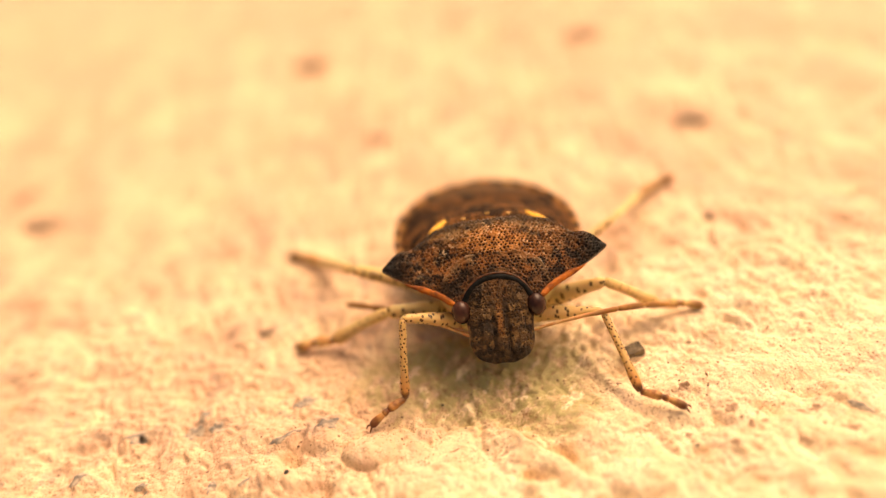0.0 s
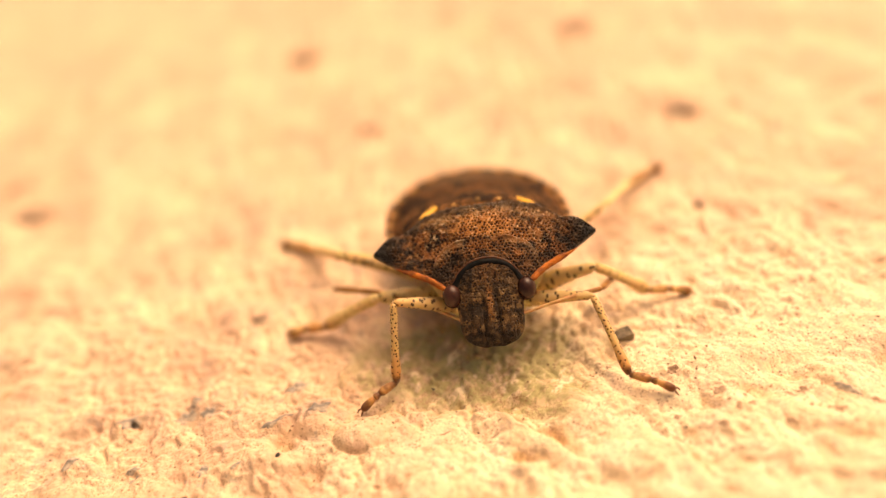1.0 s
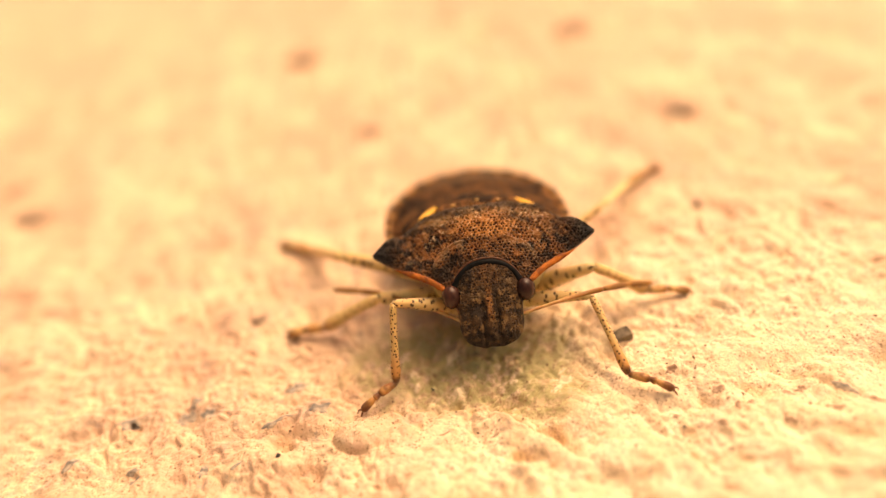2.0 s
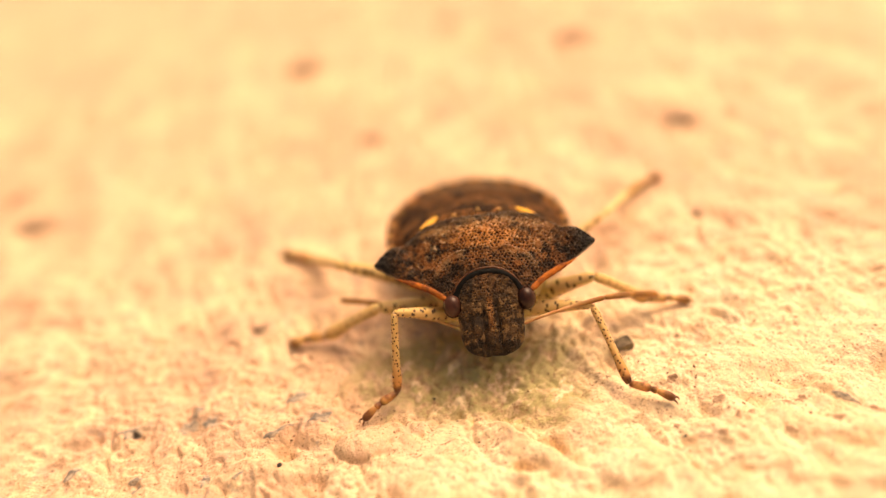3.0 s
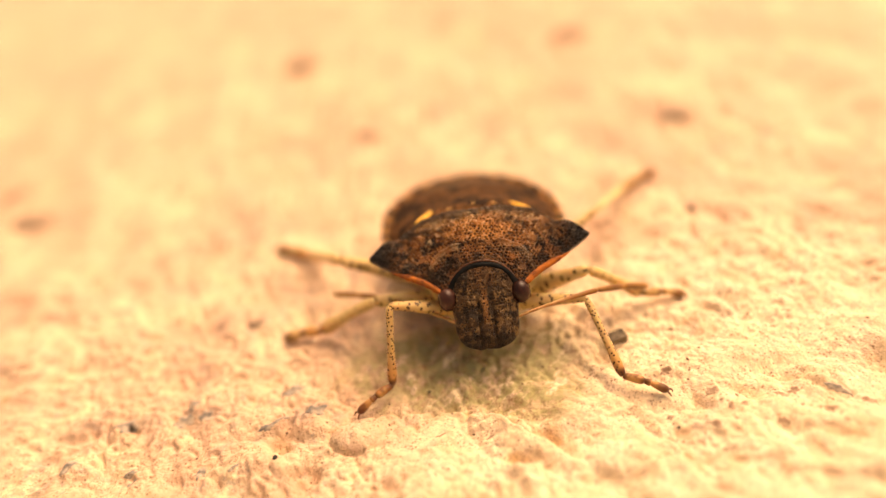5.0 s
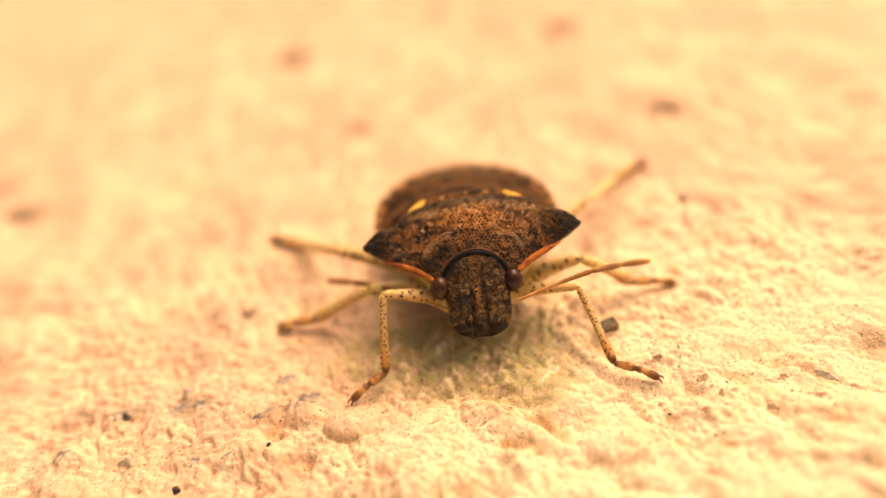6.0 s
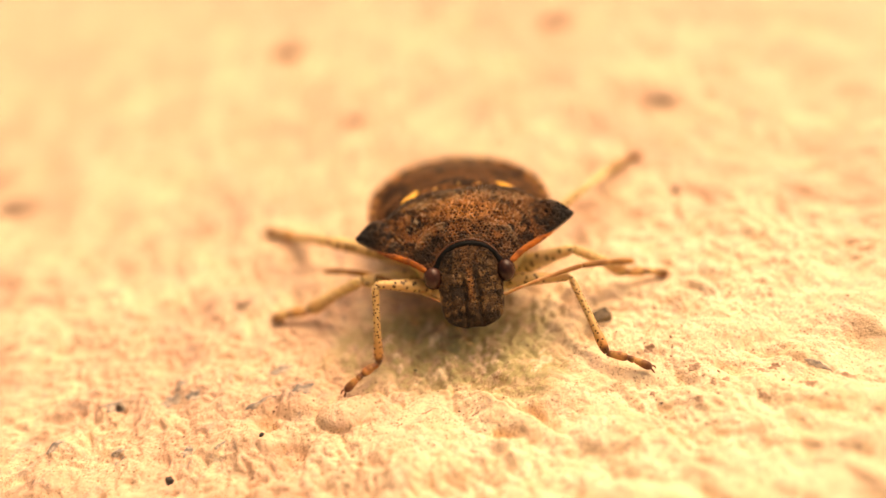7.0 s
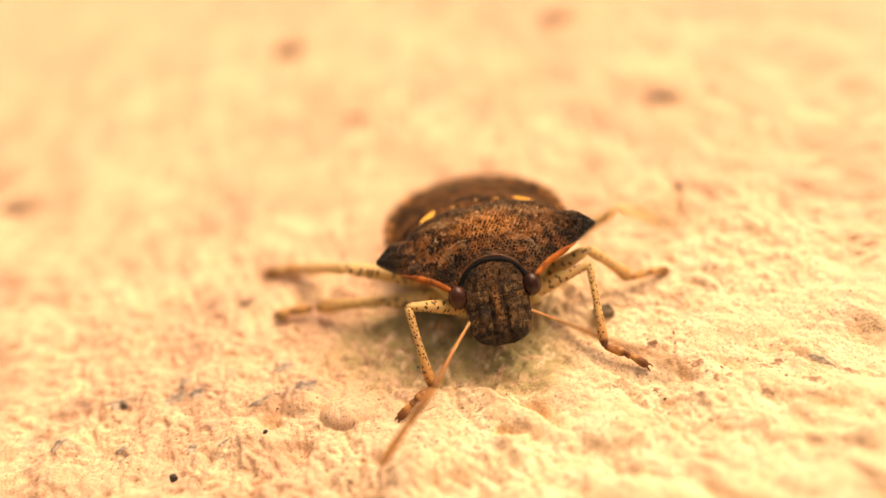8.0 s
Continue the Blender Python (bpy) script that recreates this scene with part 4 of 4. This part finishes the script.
# ---------------- small loose bits ----------------
def grit(name, x, y, size, material, label, category, axes=(1, 0.8, 0.7), seed=0):
    rnd = random.Random(seed)
    bm = bmesh.new()
    bmesh.ops.create_icosphere(bm, subdivisions=1 if size < 0.3 else 2, radius=1.0)
    for v in bm.verts:
        k = 1 + 0.6 * (rnd.random() - 0.5)
        v.co = Vector((v.co.x * axes[0], v.co.y * axes[1], v.co.z * axes[2])) * (k * size * MM)
    me = bpy.data.meshes.new(name)
    bm.to_mesh(me)
    bm.free()
    me.materials.append(material)
    z = float(ground_height(np.array([x]), np.array([y]))[0])
    ob = tagged(new(name, me), label, category)
    ob.matrix_world = pose(x * MM, y * MM, (z + size * axes[2] * 0.35) * MM, 0, 0, rnd.uniform(0, 180))
    return ob


grit("grit", -9.55, -5.95, 0.17, M_GRIT, "black angular grain of grit on the masonry", "grit", seed=1)
grit("grit", -6.8, -4.95, 0.10, M_GRIT, "small black grain of grit on the masonry", "grit", seed=2)
grit("grit", -2.17, -2.72, 0.06, M_GRIT, "tiny black grain of grit on the masonry", "grit", seed=3)
grit("grit", 5.12, -5.18, 0.06, M_GRIT, "tiny black grain of grit on the masonry", "grit", seed=4)
for k, (sx, sy, size) in enumerate(((6.45, 22.5, 1.0), (-9.7, 23.9, 1.1), (-21.0, 10.7, 0.8), (9.8, 12.3, 0.8), (-4.9, 14.1, 0.5), (8.3, 4.6, 0.35), (-10.3, -0.95, 0.16), (-8.42, 1.3, 0.3), (-23.0, 13.6, 0.7), (-7.3, 0.55, 0.16))):
    grit("dirt_speck", sx, sy, size, M_DIRT, "flat brown speck of dirt stuck to the masonry", "dirt", axes=(1.0, 0.8, 0.22), seed=20 + k)


def flake(x, y, size, turn):
    """A thin broken chip with a bevelled slab shape, tilted against the masonry."""
    bm = bmesh.new()
    bmesh.ops.create_cube(bm, size=1.0)
    rnd = random.Random(5)
    for v in bm.verts:
        v.co = Vector((v.co.x * size[0] * rnd.uniform(0.88, 1.1), v.co.y * size[1] * rnd.uniform(0.85, 1.15), v.co.z * size[2] * rnd.uniform(0.85, 1.1))) * MM
    bmesh.ops.subdivide_edges(bm, edges=bm.edges, cuts=3, use_grid_fill=True)
    for v in bm.verts:
        v.co += Vector((rnd.uniform(-1, 1), rnd.uniform(-1, 1), rnd.uniform(-1, 1))) * 0.018 * MM
    me = bpy.data.meshes.new("stone_flake")
    bm.to_mesh(me)
    bm.free()
    me.materials.append(M_SLATE)
    z = float(ground_height(np.array([x]), np.array([y]))[0])
    ob = tagged(new("stone_flake", me), "dark grey flake of stone lying on the masonry", "stone")
    ob.matrix_world = pose(x * MM, y * MM, (z + 0.15) * MM, *turn)


flake(4.08, -1.6, (0.64, 0.36, 0.40), (10, -12, 8))


def scale_chip(name, x, y, long, wide, turn, material, label, category, seed):
    """A thin ragged scale that lies close on the lumps under it, its edge dipping into the paint."""
    n, m = 28, 7
    a = np.linspace(0, 2 * np.pi, n, endpoint=False)
    rag = 1 + 0.9 * value_noise(np.cos(a) * 1.3 + seed * 1.7, np.sin(a) * 1.3 + seed * 2.3, 91) + 0.7 * value_noise(np.cos(a) * 3.5 + seed, np.sin(a) * 3.5, 92)
    r = np.linspace(0.04, 1, m)[:, None] * rag[None, :]
    u, v = r * np.cos(a) * long / 2, r * np.sin(a) * wide / 2
    c, d = math.cos(radians(turn)), math.sin(radians(turn))
    px, py = u * c - v * d, u * d + v * c
    low = float(ground_height(np.array([x]), np.array([y]))[0])
    lift = np.array([0.022, 0.021, 0.020, 0.019, 0.017, 0.012, -0.03])[:, None]
    pz = ground_height(x + px, y + py) - low + lift
    ob = new(name, mesh_of(name, np.stack([px, py, pz], -1).reshape(-1, 3).tolist(), loft([[0] * n] * m)[1], material))
    ob.matrix_world = pose(x * MM, y * MM, low * MM)
    tagged(ob, label, category)


def crumbs(count):
    """Brown crumbs of dirt, far too many to count, scattered over the masonry before the insect."""
    rng = np.random.default_rng(8)
    octa = np.array([(1, 0, 0), (0, 1, 0), (-1, 0, 0), (0, -1, 0), (0, 0, 1), (0, 0, -1)], float)
    faces = np.array([(0, 1, 4), (1, 2, 4), (2, 3, 4), (3, 0, 4), (1, 0, 5), (2, 1, 5), (3, 2, 5), (0, 3, 5)])
    x, y = rng.uniform(-12, 11, count), rng.uniform(-7.5, -1.0, count)
    kept = value_noise(x / 2.2, y / 2.2, 95) > -0.12
    x, y = x[kept], y[kept]
    z = ground_height(x, y)
    n = len(x)
    size = 0.012 + 0.038 * rng.random(n) ** 3
    shape = octa[None] * rng.uniform(0.6, 1.5, (n, 6, 1)) * size[:, None, None]
    shape[..., 2] *= 0.55
    a = rng.uniform(0, 2 * np.pi, n)
    c, d = np.cos(a)[:, None], np.sin(a)[:, None]
    long = 1 + rng.random(n)[:, None] ** 2
    px, py = shape[..., 0] * long, shape[..., 1]
    V = np.stack([x[:, None] + px * c - py * d, y[:, None] + px * d + py * c, z[:, None] + shape[..., 2] + 0.1 * size[:, None]], -1)
    me = bpy.data.meshes.new("crumbs")
    me.from_pydata((V.reshape(-1, 3) * MM).tolist(), [], (faces[None] + 6 * np.arange(n)[:, None, None]).reshape(-1, 3).tolist())
    q = Mat("dirt_crumbs", 0.8, 0.2)
    geo = q.t.nodes.new("ShaderNodeNewGeometry")
    q.color(q.mix(geo.outputs["Random Per Island"], (0.15, 0.095, 0.06), (0.46, 0.31, 0.19)))
    me.materials.append(q.m)
    tagged(new("crumbs", me), "scattered brown crumbs of dirt on the cream paint", "dirt", kind="stuff")


crumbs(1500)

# grey stone that shows through the worn paint
for k, (fx, fy, long, wide, turn) in enumerate(((-5.75, -3.30, 0.75, 0.34, 24), (-7.15, -3.58, 0.9, 0.22, 20), (-10.3, -2.78, 0.8, 0.42, 5), (-9.95, -2.35, 0.5, 0.36, 40), (-9.45, -2.85, 0.5, 0.36, 15), (-11.5, -4.62, 0.45, 0.22, 10),
                                                (-11.4, -4.92, 0.42, 0.22, 40), (-9.2, -4.95, 0.42, 0.26, 50), (-12.2, -2.8, 0.7, 0.45, 20), (-13.6, -4.2, 0.6, 0.4, 30), (-8.1, -5.05, 0.4, 0.16, 45), (-6.6, -2.15, 0.8, 0.5, 10), (10.0, -4.4, 0.7, 0.22, -25))):
    scale_chip("stone_chip", fx, fy, long, wide, turn, M_FLAKE, "thin grey chip of stone sunk in the cream paint", "stone", k + 1)
# brown scabs of old dirt
for k, (fx, fy, long, wide, turn) in enumerate(((6.4, -4.15, 0.46, 0.36, 30), (5.3, -3.1, 0.40, 0.24, 5), (8.35, -4.4, 0.42, 0.28, -20), (8.75, -4.3, 0.36, 0.28, -10), (9.5, -5.1, 0.4, 0.24, -15), (6.75, -4.8, 0.22, 0.2, 0), (7.2, -4.65, 0.26, 0.2, 30),
                                                (8.0, -5.4, 0.36, 0.2, -15), (-1.8, -4.62, 0.34, 0.07, 20), (5.0, -4.77, 0.22, 0.2, 60), (6.15, -5.4, 0.24, 0.24, 0), (3.4, -2.72, 0.2, 0.18, 0), (-4.75, -2.66, 0.3, 0.22, 0), (-0.35, -4.9, 0.3, 0.09, 30), (10.7, -4.9, 0.5, 0.25, -20))):
    scale_chip("dirt_scab", fx, fy, long, wide, turn, M_SCAB, "small brown scab of dirt on the cream paint", "dirt", k + 31)

# ---------------- what moves ----------------
# seconds; shift in millimetres and turn in degrees about the middle of the body
BODY = [(0.0, 0, 0, 0, 0, .9, 0), (7.3, 0, 0, 0, 0, .9, 0), (7.4, .10, -.05, .06, -.3, .8, .4), (7.5, .24, -.09, .02, -1.2, .6, 1.7), (7.6, .27, -.06, -.15, -1.3, .6, 2.6),
        (7.7, .31, -.20, -.14, -1.0, .7, 3.4), (7.8, .41, -.20, -.28, -1.1, .6, 3.9), (7.9, .52, -.48, -.31, -.7, -.1, 3.5), (8.0, .51, -.76, -.38, -2.3, -1.2, 3.0)]
# ankle and claw places on the ground where a foot is set anew
STEPS = {
    "front_a": [(7.4, (-3.24, -2.78, 0.45), (-4.41, -3.47, 0.08)), (7.5, (-2.97, -3.01, 0.55), (-4.25, -3.46, 0.14)), (7.6, (-2.48, -3.08, 0.60), (-3.71, -3.42, 0.12)),
                (7.7, (-2.84, -5.11, 0.90), (-3.93, -5.81, 0.50)), (7.8, (-1.69, -4.20, 0.45), (-2.72, -4.85, 0.08)), (8.0, (-1.67, -4.16, 0.45), (-2.68, -4.81, 0.08))],
    "front_b": [(7.3, (3.87, -3.51, 0.40), (5.15, -4.05, 0.08)), (7.5, (3.67, -3.48, 0.40), (4.88, -4.13, 0.08)), (7.6, (3.75, -3.37, 0.40), (4.91, -4.09, 0.08))],
    "mid_b": [(7.3, (5.25, 0.0, 0.40), (6.75, 0.0, 0.10)), (8.0, (5.22, -0.45, 0.40), (6.79, 0.0, 0.10))],
    "hind_a": [(7.8, (-6.65, 4.54, 0.40), (-8.25, 5.60, 0.10)), (7.9, (-5.93, 2.60, 0.55), (-7.38, 3.10, 0.20)), (8.0, (-6.25, 2.37, 0.40), (-7.40, 2.75, 0.10))],
    "hind_b": [(7.9, (6.02, 6.22, 0.40), (7.67, 7.59, 0.10)), (8.0, (6.9, 2.35, 0.50), (8.4, 3.60, 0.20))],
}
# the bend and the tip of each antenna in the insect's space
TIPS = {
    "b": [(0, 3.59, -1.34, 1.84, 5.57, -0.15, 0.6), (0.5, 3.6, -1.32, 2.04, 5.67, -0.19, 0.89), (0.7, 3.53, -1.1, 1.75, 5.11, 0.54, 0.45), (0.8, 3.56, -1.17, 1.79, 5.49, 0.11, 0.57), (1, 3.49, -0.97, 1.71, 4.67, 1.05, 0.53),
          (1.15, 3.42, -0.79, 1.64, 3.98, 1.47, 0.45), (1.3, 3.52, -1.05, 1.74, 5.36, 0.36, 0.52), (1.5, 3.54, -1.11, 1.79, 5.46, 0.22, 0.59), (3.5, 3.56, -1.17, 1.9, 5.64, -0.07, 0.74), (4, 3.54, -1.09, 1.86, 5.49, 0.19, 0.67),
          (5.5, 3.56, -1.16, 1.94, 5.57, 0.03, 0.74), (6, 3.58, -1.45, 2.49, 5.75, -0.28, 1.59), (6.5, 3.56, -1.13, 2.13, 5.59, 0.11, 1.04), (7, 3.56, -1.12, 2.03, 5.59, 0.08, 0.89), (7.3, 3.54, -1.59, 2.6, 5.53, -0.24, 1.6),
          (7.4, 3.54, -1.6, 2.7, 5.6, -0.29, 1.81), (7.5, 3.58, -1.81, 2.66, 6.07, -1.12, 2.22), (7.6, 3.63, -2.47, 2.0, 6.04, -2.23, 1.0), (7.7, 3.54, -2.47, 1.16, 5.89, -3.5, 0.63),
          (7.8, 3.51, -2.2, 0.95, 5.94, -2.95, 0.35), (7.9, 2.6, -3.8, 1.0, 4.05, -5.9, 0.3), (8, 3.2, -2.45, 0.5, 5.22, -3.85, 0.1)],
    "a": [(0.0, -3.35, -.04, 1.51, -5.35, 1.45, .76), (1.5, -3.33, .02, 1.63, -5.47, 1.35, .98), (3.5, -3.31, .02, 1.52, -5.28, 1.5, .7), (5.5, -3.32, .04, 1.61, -5.38, 1.44, .88), (7.0, -3.29, .09, 1.68, -5.24, 1.6, .85),
          (7.3, -3.3, .1, 1.81, -5.36, 1.53, 1.11), (7.4, -3.3, -2.0, 2.0, -5.2, -1.8, 2.0), (7.5, -2.15, -3.4, 2.0, -3.3, -4.9, 1.9), (7.6, -1.79, -4.8, 1.47, -2.84, -7.12, .89), (7.7, -2.18, -4.66, 1.58, -3.2, -7.07, 1.45),
          (7.8, -3.0, -3.2, 2.1, -5.0, -4.4, 2.2), (7.9, -2.49, -4.51, 1.88, -4.24, -6.42, 2.27), (8.0, -2.24, -4.63, 2.15, -3.96, -6.53, 1.59)],
}
PIVOT = (0.0, 1.0, 2.0)


def body_pose(row):
    """The insect's pose in metres."""
    t, x, y, z, rx, ry, rz = row
    p = Matrix.Translation(Vector(PIVOT) * MM)
    return p @ pose(x * MM, y * MM, z * MM, rx, ry, rz) @ p.inverted()


def foot_at(key, t):
    rest = LEGS[key][2:]
    steps = [(0.0, *rest)] + STEPS.get(key, [])
    ts = [s[0] for s in steps]
    return tuple(Vector([float(np.interp(t, ts, [s[k][c] for s in steps])) for c in range(3)]) for k in (1, 2))


def bent_knee(key, hip, ankle):
    h0, k0, a0 = (Vector(p) for p in LEGS[key][:3])
    lf, lt = (k0 - h0).length, (a0 - k0).length
    d = ankle - hip
    far = min(d.length, lf + lt - 0.02)
    d.normalize()
    d0 = (a0 - h0).normalized()
    pole = (k0 - h0) - d0 * (k0 - h0).dot(d0)
    pole = (pole - d * pole.dot(d)).normalized()
    s = (lf * lf - lt * lt + far * far) / (2 * far)
    return hip + d * s + pole * math.sqrt(max(0.0, lf * lf - s * s))


def motions():
    walk(bug, [(row[0], body_pose(row)) for row in BODY])
    for key, obs in JOINTS.items():
        rows = ([], [], [])
        for row in BODY:
            inv = body_pose(row).inverted()
            ankle, claw = (inv @ (p * MM) / MM for p in foot_at(key, row[0]))
            hip = Vector(LEGS[key][0])
            knee = bent_knee(key, hip, ankle)
            for k, (p, q) in enumerate(((hip, knee), (knee, ankle), (ankle, claw))):
                rows[k].append((row[0], along(p, q)))
        for ob, r in zip(obs, rows):
            walk(ob, r)
    for key, (an, tip) in FEELERS.items():
        near, far = [], []
        for t, ex, ey, ez, tx, ty, tz in TIPS[key]:
            base = ANT_BASE[key]
            bend = base + (Vector((ex, ey, ez)) - base).normalized() * ANT_BEND[key]
            near.append((t, along(base, bend)))
            far.append((t, near[-1][1].inverted() @ along(bend, (tx, ty, tz))))
        walk(an, near)
        walk(tip, far)


motions()
